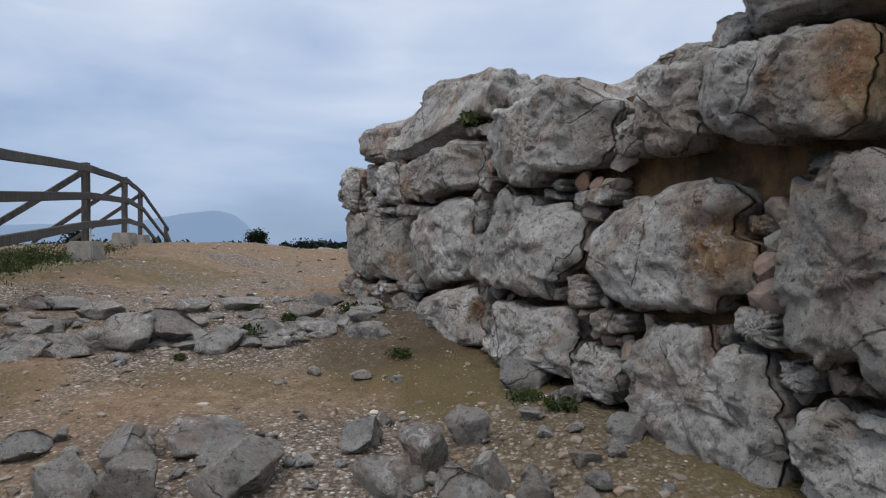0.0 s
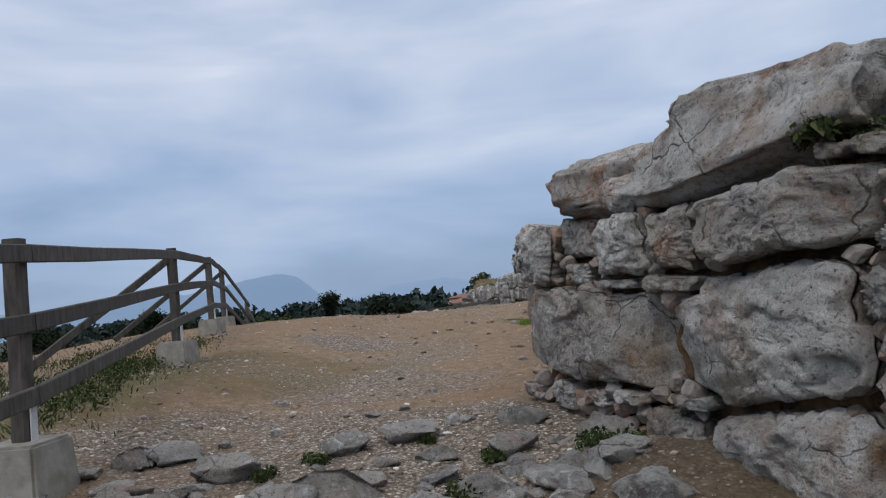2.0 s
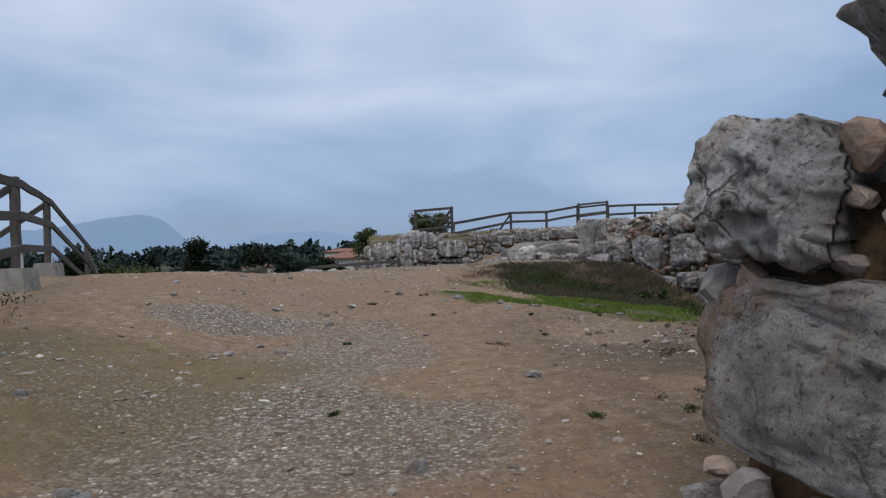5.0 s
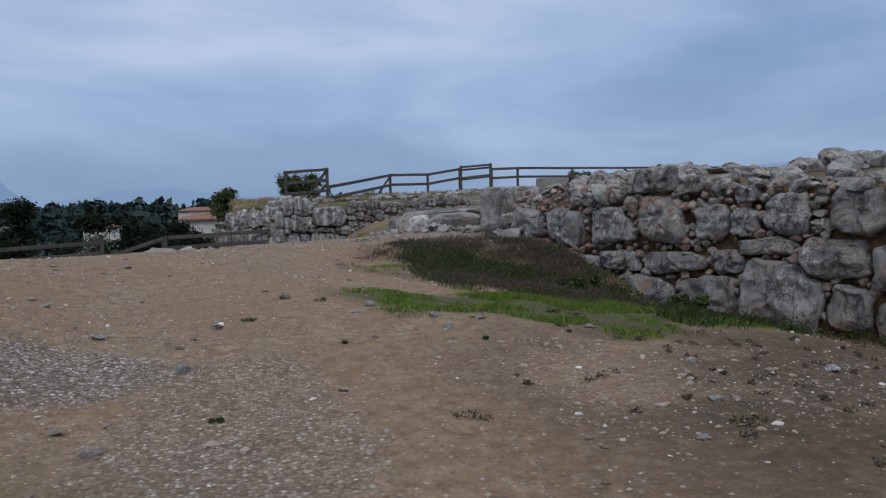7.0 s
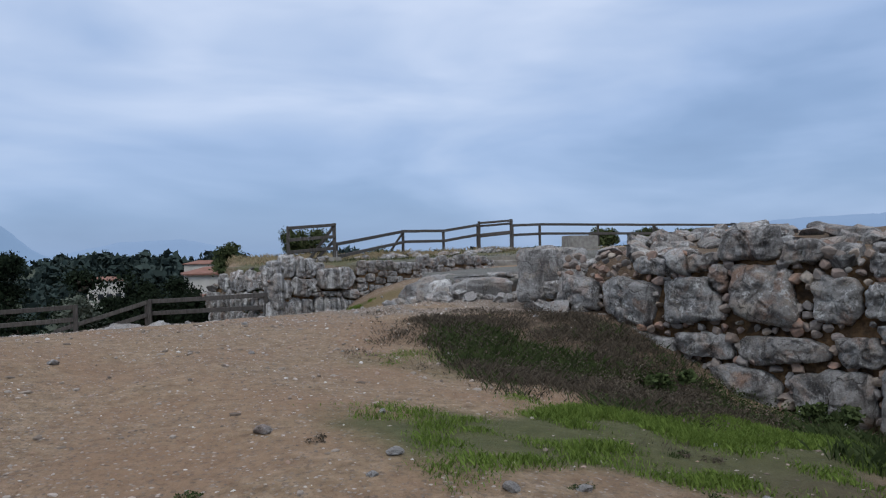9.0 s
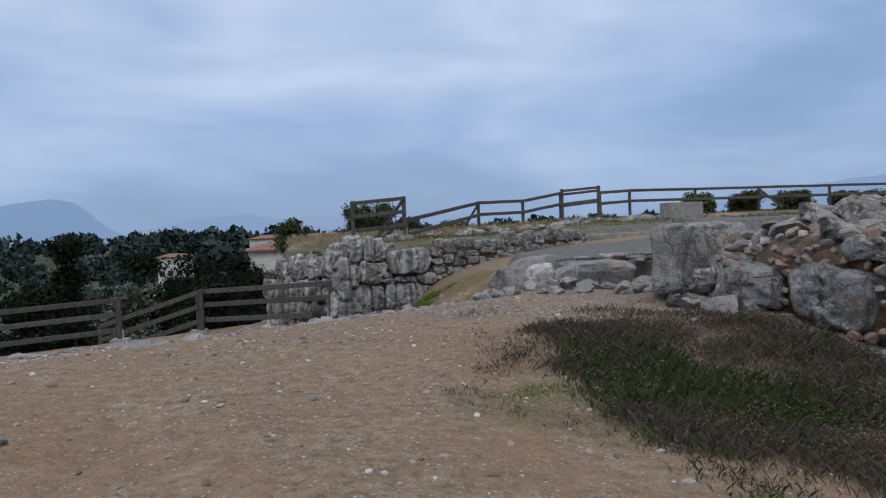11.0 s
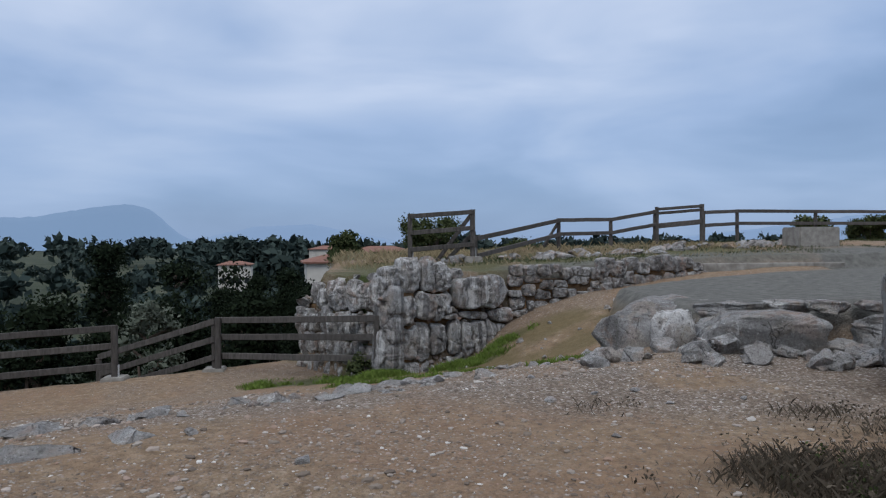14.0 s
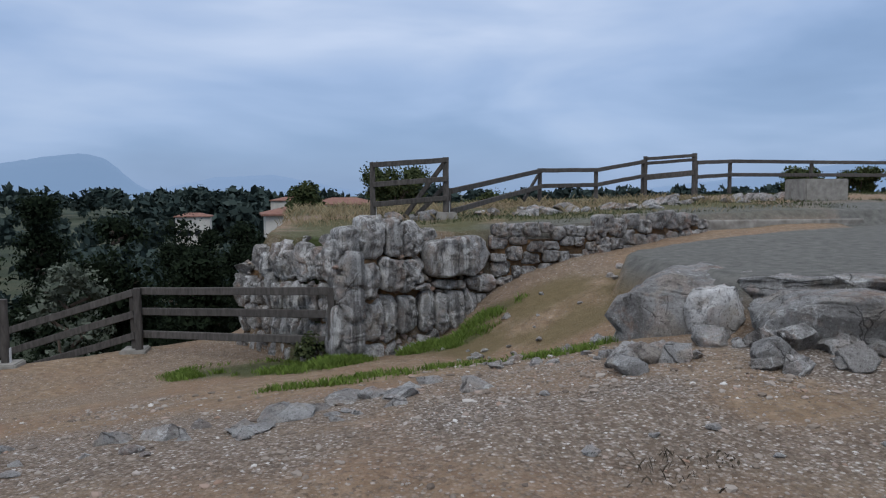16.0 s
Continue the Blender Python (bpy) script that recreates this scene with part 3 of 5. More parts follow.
def masonry(parent, O, d, stones, seed, material, name="stone", K=40, gap=0.012, back=0.35, rough=1.0, grow=1.10, flip=False, fine=False, lean=0.10):
    """Fitted angular stones over a wall face: each takes the room that its neighbours leave. Stones are (along, height, width, tall, proud[, turn in degrees])."""
    rnd = random.Random(seed)
    n = Vector((d[1], -d[0], 0))
    n = -n if flip else n
    D, O = Vector((d[0], d[1], 0)), Vector((O[0], O[1], 0))
    S = np.array([s[:4] for s in stones])
    # outline of each stone: four crooked sides with broken corners
    sides = []
    for st in stones:
        w, h, turn = st[2], st[3], radians(st[5]) if len(st) > 5 else rnd.uniform(-0.4, 0.4) * lean
        edges = [(a + rnd.uniform(-lean, lean), c * rnd.uniform(0.97, 1.03)) for a, c in ((0, w / 2), (math.pi / 2, h / 2), (math.pi, w / 2), (-math.pi / 2, h / 2))]
        for sx, sy in ((1, 1), (-1, 1), (-1, -1), (1, -1)):
            a = math.atan2(sy * w, sx * h) + rnd.uniform(-0.3, 0.3)
            edges.append((a, (abs(math.cos(a)) * w / 2 + abs(math.sin(a)) * h / 2) * rnd.uniform(0.72, 0.98)))
        sides.append([(math.cos(a + turn), math.sin(a + turn), c) for a, c in edges])

    def gauge(j, x, y):
        return np.maximum.reduce([(ca * (x - S[j, 0]) + sa * (y - S[j, 1])) / c for ca, sa, c in sides[j]])

    th = np.arange(K) * 2 * np.pi / K
    cx, cy = np.cos(th), np.sin(th)
    nr = 28 if fine else 11
    rings = [1 - (1 - k / nr) ** 1.5 for k in range(nr)] + [0.992, 1.0]
    for i, st in enumerate(stones):
        u, v, w, h, proud = st[:5]
        m = min(w, h)
        off = Vector((seed * 5.1 + i * 1.7, i * 0.9, i * 2.3))
        r1 = 1 / gauge(i, u + cx, v + cy)
        jig = np.array([1.0 + 0.07 * noise.noise(Vector((a, b, 0)) * 2.2 + off) + 0.06 * noise.noise(Vector((a, b, 0)) * 6 + off) for a, b in zip(cx, cy)])
        near = [j for j in range(len(stones)) if j != i and abs(S[j, 0] - u) < (S[j, 2] + w) * 0.75 and abs(S[j, 1] - v) < (S[j, 3] + h) * 0.75]
        t = np.linspace(0.35, grow, 46)
        P = t[:, None] * (r1 * jig)[None, :]
        px, py = u + P * cx, v + P * cy
        ok = np.ones_like(px, bool)
        own = t[:, None] * np.ones_like(px)
        for j in near:
            ok &= own < gauge(j, px, py)
        first = np.where(ok.all(0), len(t) - 1, np.argmin(ok, 0))
        rad = np.maximum(P[first, np.arange(K)] - gap * (0.5 + 1.2 * np.array([rnd.random() for _ in range(K)])), 0.3 * r1)
        rad = (np.roll(rad, 1) + 6 * rad + np.roll(rad, -1)) / 8
        tu, tv = rnd.uniform(-0.08, 0.08), rnd.uniform(-0.10, 0.06)
        edge = min(0.085, max(0.025, 0.14 * m)) * rnd.uniform(0.7, 1.2)
        caps = []
        for _ in range(6):
            a = rnd.uniform(0, 6.283)
            caps.append((math.cos(a), math.sin(a), rnd.uniform(0.2, 0.9), rnd.uniform(0.16, 0.40) * m))
        bm = bmesh.new()
        rows = []
        for s in rings:
            row = []
            for k in range(K if s else 1):
                x, y = s * rad[k] * cx[k], s * rad[k] * cy[k]
                p = O + D * (u + x) + Vector((0, 0, v + y))
                q = tu * x + tv * y
                for ca, sa, slope, start in caps:
                    q = min(q, -slope * (x * ca + y * sa - start) * 0.5) if x * ca + y * sa > start else q
                # worn edge
                e = edge * (1 + 0.7 * noise.noise(p * 6 + off))
                out = max(0.0, e - (1 - s) * rad[k])
                q -= 1.25 * (e - math.sqrt(max(0.0, e * e - out * out)))
                # broad hollows, flaked steps, ridges and pits
                q += rough * 0.05 * m * noise.fractal(p * (1.5 / m) + off, 0.8, 2.1, 4)
                cell = noise.voronoi(p * (2.4 / m ** 0.6) + 0.25 * noise.noise_vector(p * 5) + off)[1][0]
                q += rough * 0.055 * m ** 0.6 * noise.noise(cell * 9.1) + rough * 0.10 * m ** 0.6 * (p * (2.4 / m ** 0.6) + off - cell).dot(noise.noise_vector(cell * 7.3)) * 0.6
                q -= rough * 0.045 * abs(noise.fractal(p * 6 + off, 0.7, 2.2, 5))
                row.append(bm.verts.new(p + n * (proud + q)))
            rows.append(row)
        row = []
        for k in range(K):
            p = O + D * (u + 0.90 * rad[k] * cx[k]) + Vector((0, 0, v + 0.90 * rad[k] * cy[k]))
            row.append(bm.verts.new(p - n * back))
        rows.append(row)
        for k in range(K):
            bm.faces.new((rows[0][0], rows[1][k], rows[1][(k + 1) % K]))
        for a, b in zip(rows[1:], rows[2:]):
            for k in range(K):
                bm.faces.new((a[k], b[k], b[(k + 1) % K], a[(k + 1) % K]))
        bm.faces.new(rows[-1])
        bmesh.ops.recalc_face_normals(bm, faces=bm.faces)
        part(name, bm, material, parent, "", True)


def fill_chinks(parent, O, d, stones, u0, u1, z0, z1, count, seed, size=(0.05, 0.12), side=1):
    """Small stones wedged into the gaps between the large ones."""
    rnd = random.Random(seed)
    n = Vector((d[1], -d[0], 0)) * side
    S = np.array([s[:4] for s in stones])
    made, tries = [], 0
    while len(made) < count and tries < count * 60:
        tries += 1
        u, v = rnd.uniform(u0, u1), rnd.uniform(z0, z1)
        dj = (np.abs((u - S[:, 0]) / (S[:, 2] / 2)) ** 3.4 + np.abs((v - S[:, 1]) / (S[:, 3] / 2)) ** 3.4) ** (1 / 3.4)
        if dj.min() < 1.0 or any((u - a) ** 2 + (v - b) ** 2 < 0.011 for a, b in made):
            continue
        made.append((u, v))
        ob = new("chink_stone", CHINKS[rnd.randrange(8)])
        s = rnd.uniform(*size)
        ob.location = Vector((O[0] + d[0] * u, O[1] + d[1] * u, v)) - n * 0.11
        ob.scale = (s * rnd.uniform(0.9, 1.5), s, s * rnd.uniform(0.6, 1.0))
        ob.rotation_euler = (rnd.uniform(-0.4, 0.4), rnd.uniform(-0.4, 0.4), math.atan2(d[1], d[0]) + rnd.uniform(-0.3, 0.3))
        ob.parent = parent


def core(name, label, O, d, u0, u1, top, set_back, seed, side=1, mat=EARTH):
    """Earth and rubble behind the facing stones, as thick as the wall needs."""
    n = Vector((d[1], -d[0], 0)) * side
    us, vs = np.linspace(u0, u1, 60), np.linspace(0, 1, 16)
    bm = bmesh.new()
    rows = []
    for u in us:
        b, c = Vector((O[0] + d[0] * u, O[1] + d[1] * u, 0)), []
        z0 = gz(b.x + n.x * 0.3, b.y + n.y * 0.3) - 0.4
        for t in vs:
            z = z0 + (top(u) - z0) * t
            p = b + Vector((0, 0, z))
            c.append(bm.verts.new(p - n * (set_back + 0.06 * noise.noise(p * 4))))
        p = b + Vector((0, 0, top(u)))
        c.append(bm.verts.new(p - n * 0.7))
        c.append(bm.verts.new(p - n * 0.7 - Vector((0, 0, top(u) - z0))))
        rows.append(c)
    for a, b in zip(rows, rows[1:]):
        for k in range(len(a) - 1):
            bm.faces.new((a[k], a[k + 1], b[k + 1], b[k]))
    bm.faces.new(rows[0])
    bm.faces.new(rows[-1][::-1])
    bmesh.ops.recalc_face_normals(bm, faces=bm.faces)
    return tagged(new(name, from_bm(name, bm, mat)), label, "wall", kind="structure")


# ---- fences ----


def post_at(parent, x, y, h, z=None, w=0.11, foot=0.0, lean=(0, 0)):
    z = gz(x, y) if z is None else z
    bm = bmesh.new()
    bar(bm, (x, y, z + foot * 0.8), (x + lean[0], y + lean[1], z + h), w, w * 0.9)
    p = part("post", bm, WOOD, parent)
    if foot:
        bm = bmesh.new()
        bmesh.ops.create_cube(bm, size=1.0)
        for v in bm.verts:
            k = 0.5 if v.co.z < 0 else 0.40
            v.co = Vector((x + v.co.x * k, y + v.co.y * k, z + (foot if v.co.z > 0 else -0.25)))
        bmesh.ops.bevel(bm, geom=list(bm.edges), offset=0.02, segments=2, affect="EDGES")
        part("foot", bm, CONCRETE, p, "rough concrete footing")
        bm = bmesh.new()
        bar(bm, (x + w * 0.62, y, z + foot - 0.02), (x + w * 0.62, y, z + foot + 0.22), 0.012, 0.06, 0)
        part("bracket", bm, METAL, p, "galvanised steel bracket")
    return Vector((x + lean[0], y + lean[1], z + h))


def rail(parent, a, b, w=0.045, h=0.12, name="rail"):
    bm = bmesh.new()
    bar(bm, a, b, w, h)
    part(name, bm, WOOD, parent)

# ---- first wall, of huge stones ----
W1, W1D = (-1.25, 8.6), (0.459, -0.889)


def w1_top(u):
    return 2.1 + 0.30 * float(smooth(0.5, 1.2, u)) + 0.03 * min(u, 4)


wall_first = core("wall_first", "cyclopean wall of huge weathered limestone boulders", W1, W1D, 0.15, 12.0, w1_top, 0.22, 1)
first = [
    (1.00, 1.65, 2.02, 0.80, 0.06, -2), (2.66, 1.67, 1.34, 0.80, 0.05, 6), (3.98, 1.66, 1.26, 0.80, 0.12, -14), (3.40, 1.86, 0.34, 0.30, 0.0),
    (1.54, 2.26, 0.58, 0.48, 0.05), (2.04, 2.24, 0.42, 0.44, 0.02), (2.86, 2.27, 1.16, 0.46, 0.09, 2), (4.22, 2.33, 1.44, 0.62, 0.14, 5),
    (0.34, 2.30, 0.60, 0.56, 0.04, -8), (0.94, 2.37, 0.54, 0.36, -0.08), (0.96, 2.09, 0.34, 0.24, -0.03),
    (2.80, 1.03, 1.28, 0.54, 0.07, 3), (4.06, 1.03, 1.02, 0.50, 0.09, 4), (3.47, 1.09, 0.28, 0.29, 0.0),
]
first += [
    (1.04, 1.18, 0.30, 0.18, -0.02), (1.46, 1.22, 0.42, 0.14, 0.0), (2.08, 1.25, 0.41, 0.13, 0.02), (1.85, 1.04, 0.60, 0.32, 0.0),
    (3.50, 2.10, 0.25, 0.17, 0.02), (3.28, 2.54, 0.45, 0.13, -0.05), (4.30, 1.97, 0.24, 0.12, 0.0), (1.97, 1.98, 0.53, 0.15, 0.03),
    (1.46, 2.00, 0.44, 0.11, 0.02), (4.37, 1.33, 0.16, 0.16, 0.0), (4.52, 1.37, 0.17, 0.25, 0.02), (0.12, 1.16, 0.30, 0.18, 0.0), (0.64, 1.17, 0.36, 0.24, 0.02),
]
first += [
    (5.26, 1.60, 1.24, 0.72, 0.08, 8), (6.36, 1.55, 0.86, 0.92, 0.12, -6), (6.00, 2.31, 0.86, 0.54, 0.16, -6), (5.36, 2.33, 0.50, 0.52, 0.08),
    (5.03, 2.24, 0.27, 0.28, 0.0), (5.50, 0.86, 1.06, 0.82, 0.06, -4), (6.36, 0.74, 0.62, 0.58, 0.08), (5.87, 1.26, 0.30, 0.24, 0.02),
    (6.04, 1.07, 0.26, 0.17, 0.0), (6.34, 1.08, 0.21, 0.13, 0.0), (5.67, 1.19, 0.13, 0.16, 0.0), (4.85, 1.19, 0.40, 0.18, 0.0), (4.57, 1.36, 0.34, 0.24, 0.02),
    (5.82, 2.64, 0.64, 0.22, -0.02), (6.30, 2.66, 0.62, 0.24, 0.04), (4.37, 2.02, 0.20, 0.13, 0.0), (4.69, 1.92, 0.40, 0.14, 0.0),
    (5.84, 1.72, 0.22, 0.15, -0.05), (6.12, 1.98, 0.19, 0.14, -0.08), (4.72, 0.88, 0.50, 0.36, 0.02),
]
rw = random.Random(5)
for k in range(5):
    for row, (v, h) in enumerate(((0.75, 0.7), (1.5, 0.75), (2.25, 0.7))):
        first.append((7.2 + k * 1.05 + 0.3 * (row % 2), v - 0.05 * k, 1.05, h, rw.uniform(0, 0.1)))
masonry(wall_first, W1, W1D, first, 1, STONE, K=110, gap=0.036, back=0.42, grow=1.03, fine=True)
fill_chinks(wall_first, W1, W1D, first, 0.1, 4.9, 0.8, 2.45, 95, 3)
fill_chinks(wall_first, W1, W1D, first, 4.9, 7.0, 0.8, 1.80, 40, 4)
# short end of the wall
wall_end = core("wall_first_end", "end face of the cyclopean boulder wall", W1, (0.889, 0.459), 0.2, 4.5, lambda u: 2.3, 0.22, 2, -1)
ends = [(0.85, 1.62, 1.2, 0.76, -0.10), (2.1, 1.6, 1.3, 0.8, 0.0), (3.5, 1.6, 1.3, 0.8, 0.0), (0.70, 2.30, 0.8, 0.52, -0.10), (1.7, 2.3, 1.1, 0.55, 0.0), (3.0, 2.3, 1.3, 0.55, 0.0), (0.8, 1.08, 0.8, 0.25, -0.10), (1.8, 1.1, 1.2, 0.3, 0.0), (3.2, 1.1, 1.3, 0.3, 0.0)]
masonry(wall_end, W1, (0.889, 0.459), ends, 2, STONE, K=30, flip=True)


def on_wall(u, back, z, sx, sy, sz, rz, k, label, tilt=0.0):
    x, y = W1[0] + W1D[0] * u + 0.889 * back, W1[1] + W1D[1] * u + 0.459 * back
    return rock(x, y, sx, sy, sz, rz, 0.5, k, label, "boulders on the wall", BOULDERS, z, tilt, "boulder")


on_wall(2.05, 0.55, 2.50, 0.50, 0.36, 0.16, -63, 4, "grey boulder bedded under the crowning boulder")
on_wall(1.12, 0.48, 2.75, 0.68, 0.50, 0.27, -63, 0, "dark lichen-spotted capstone at the wall's end")
on_wall(1.62, 0.16, 2.59, 0.27, 0.18, 0.14, -63, 3, "small grey boulder wedged under the capstones")
on_wall(2.52, 0.46, 2.77, 0.88, 0.54, 0.36, -58, 4, "dark lichen-spotted boulder crowning the wall")
on_wall(3.50, 0.62, 2.74, 0.52, 0.40, 0.24, 60, 2, "grey boulder lying on top of the wall")
on_wall(4.45, 1.15, 2.58, 1.00, 0.80, 0.44, -50, 2, "large sloping grey boulder behind the wall top", 8)
on_wall(5.33, 0.55, 2.58, 0.40, 0.36, 0.17, -63, 3, "squarish grey boulder on the wall top")
on_wall(6.20, 0.45, 2.86, 0.75, 0.60, 0.32, -60, 5, "flat grey boulder on the highest course")
on_wall(7.4, 0.8, 2.80, 0.8, 0.7, 0.36, -63, 1, "flat grey boulder on the highest course")
on_wall(8.9, 0.8, 2.75, 0.8, 0.8, 0.36, -63, 2, "grey boulder on the highest course")

# ---- second wall ----
W2, W2D = (3.2, 23.4), (0.379, -0.925)


def w2_top(u):
    return 2.0 + 0.55 * float(smooth(0, 3.6, u)) + 0.2 * float(smooth(8, 13, u))


wall_second = core("wall_second", "rough wall of large pale limestone blocks with small packing stones", W2, W2D, -0.4, 17.0, w2_top, 0.2, 4)
second = [
    (3.55, 0.68, 1.06, 0.64, 0.06), (4.77, 0.66, 1.04, 0.88, 0.08), (6.00, 0.82, 1.30, 1.17, 0.12), (7.02, 0.74, 0.64, 0.70, 0.04),
    (7.78, 0.62, 0.88, 0.74, 0.06), (8.58, 0.62, 0.66, 0.70, 0.05), (2.00, 1.10, 0.87, 0.50, 0.04), (2.93, 1.25, 0.96, 0.42, 0.05),
    (4.14, 1.27, 1.30, 0.42, 0.06), (5.12, 1.33, 0.62, 0.44, 0.03), (5.77, 1.62, 0.97, 0.30, 0.05), (6.80, 1.47, 1.00, 0.62, 0.08),
    (7.87, 1.43, 1.13, 0.77, 0.10), (8.75, 1.55, 0.60, 0.60, 0.05), (0.9, 0.95, 1.2, 0.4, 0.02), (1.55, 1.83, 1.00, 0.78, 0.06),
]
second += [
    (2.74, 1.91, 0.98, 0.70, 0.05), (3.83, 2.04, 0.94, 0.85, 0.08), (4.85, 1.98, 0.66, 0.63, 0.04), (5.40, 1.99, 0.52, 0.50, 0.02),
    (6.08, 2.12, 0.76, 0.71, 0.05), (7.11, 2.19, 0.84, 0.74, 0.08), (7.77, 2.20, 0.51, 0.63, 0.03), (8.43, 2.20, 0.76, 0.71, 0.06),
    (3.18, 2.24, 0.34, 0.46, 0.02), (0.49, 1.93, 0.93, 0.62, 0.06), (0.72, 1.42, 1.25, 0.46, 0.05), (-0.22, 1.96, 0.45, 0.35, 0.0), (3.63, 2.72, 0.90, 0.52, 0.0), (4.40, 2.62, 0.62, 0.36, 0.0),
    (5.43, 2.43, 0.46, 0.30, 0.0), (6.60, 2.38, 0.28, 0.26, 0.0), (6.55, 1.95, 0.22, 0.25, 0.0), (2.10, 2.40, 0.80, 0.30, -0.02), (2.85, 2.45, 0.5, 0.3, -0.02), (-0.3, 1.6, 0.5, 0.3, 0.0),
]
for k in range(9):
    for row, (v, h) in enumerate(((0.62, 0.75), (1.42, 0.72), (2.15, 0.7))):
        second.append((9.4 + k * 0.9 + 0.35 * (row % 2), v, rw.uniform(0.7, 1.0), h, rw.uniform(0, 0.08)))
masonry(wall_second, W2, W2D, second, 7, STONE_PALE, K=48, gap=0.03, rough=1.5, grow=1.05, lean=0.20)
fill_chinks(wall_second, W2, W2D, second, 0.0, 10.0, 0.5, 2.6, 290, 8, (0.06, 0.12))

# rubble heaped on the second wall
rr = random.Random(11)
for k in range(230):
    u, b = rr.uniform(1.2, 14), 5.0 * rr.random() ** 1.4 + 0.12
    x, y = W2[0] + W2D[0] * u + 0.925 * b, W2[1] + W2D[1] * u + 0.379 * b
    s = rr.uniform(0.12, 0.34) * (1 + 0.06 * b)
    rock(x, y, s * rr.uniform(0.9, 1.5), s, s * rr.uniform(0.5, 0.8), rr.uniform(0, 180), 0.32, k, "pale limestone rubble heaped on the ruined wall", "rubble on the second wall", ROCKS_PALE, max(gz(x, y), w2_top(u) - 0.05 if b < 0.6 else -9), rr.uniform(-15, 15), "rubble_stone")
# rubble at the near end of the second wall, beside the slab
for k in range(60):
    x, y = rr.uniform(3.4, 8.2), rr.uniform(23.4, 25.9)
    s = rr.uniform(0.14, 0.36)
    rock(x, y, s * rr.uniform(1.0, 1.6), s, s * rr.uniform(0.5, 0.8), rr.uniform(0, 180), 0.3, k, "pale limestone rubble beside the rock slab", "rubble by the slab", ROCKS_PALE, None, rr.uniform(-12, 12), "rubble_stone")
rock(3.72, 24.55, 0.70, 0.48, 0.54, -32, 0.5, 0, "squarish lichen-crusted limestone block at the wall's end", "", BLOCKS, 2.20, 0, "stone_block")
for k in range(26):
    x, y = rr.uniform(3.0, 4.9), rr.uniform(22.9, 24.5)
    s = rr.uniform(0.14, 0.32)
    rock(x, y, s * rr.uniform(1.0, 1.5), s, s * rr.uniform(0.6, 0.85), rr.uniform(0, 180), 0.28, k, "pale limestone rubble at the ruined wall's end", "rubble at the wall's end", ROCKS_PALE, None, rr.uniform(-12, 12), "rubble_stone")
rock(3.35, 24.6, 0.35, 0.3, 0.2, 50, 0.3, 2, "pale rock lying at the wall's end", "", ROCKS_PALE)

# ---- bastion with upright stones ----
BC = (-1.6, 30.8)
BR, BL = (0.822, 0.569), (-0.569, 0.822)
bast_r = core("bastion_front", "old bastion of upright streaked limestone blocks", BC, BR, 0.1, 3.3, lambda u: 2.1, 0.2, 5)
bast_l = core("bastion_side", "flank of the old limestone bastion", BC, BL, 0.1, 3.3, lambda u: 2.1 - 0.13 * u, 0.2, 6, -1)


def coursed(length, z0, z1, w0, w1, h0, h1, rnd, top=lambda u: 9):
    out, v, row = [], z0, 0
    while v < z1:
        h = rnd.uniform(h0, h1)
        u = rnd.uniform(-0.1, 0.05)
        while u < length:
            w = rnd.uniform(w0, w1)
            if v + h * 0.75 < top(u):
                out.append((u + w / 2, v + h / 2 + rnd.uniform(-0.1, 0.1), w, h * rnd.uniform(0.75, 1.3), rnd.uniform(-0.02, 0.06)))
            u += w
        v += h
        row += 1
    return out


rb = random.Random(21)
front = [s for s in coursed(3.0, 0.28, 2.2, 0.26, 0.46, 0.52, 0.66, rb) if not (s[0] > 1.45 and s[1] > 1.55)]
front += [(2.30, 2.00, 1.45, 0.60, 0.16, -2), (1.45, 1.58, 0.5, 0.14, 0.03), (2.15, 1.56, 0.75, 0.17, 0.05), (2.85, 1.50, 0.60, 0.30, 0.05)]
masonry(bast_r, BC, BR, front, 31, STONE_STREAKED, K=40, gap=0.022, rough=1.5, lean=0.16)
fill_chinks(bast_r, BC, BR, front, 0.0, 3.0, 0.6, 2.2, 40, 5, (0.04, 0.07))
flank = coursed(3.1, 0.15, 2.45, 0.20, 0.36, 0.44, 0.62, rb, lambda u: 2.5 - 0.17 * u)
masonry(bast_l, BC, BL, flank, 32, STONE_STREAKED, K=40, gap=0.022, flip=True, rough=1.5, lean=0.16)
fill_chinks(bast_l, BC, BL, flank, 0.0, 3.0, 0.4, 2.0, 30, 6, (0.04, 0.07), -1)
for k, (x, y, s, z) in enumerate(((-1.45, 31.15, 0.26, 2.32), (-1.75, 31.7, 0.28, 2.30), (-2.1, 32.2, 0.26, 2.25), (-2.6, 32.8, 0.22, 2.1), (-3.2, 33.4, 0.30, 1.75), (-0.9, 31.6, 0.25, 2.34), (-0.2, 32.1, 0.24, 2.35))):
    rock(x, y, s, s * 0.8, s * 0.6, k * 40, 0.4, k, "weathered limestone block on the bastion's top course", "capping stones", ROCKS_PALE, z, 5, "capping_stone")

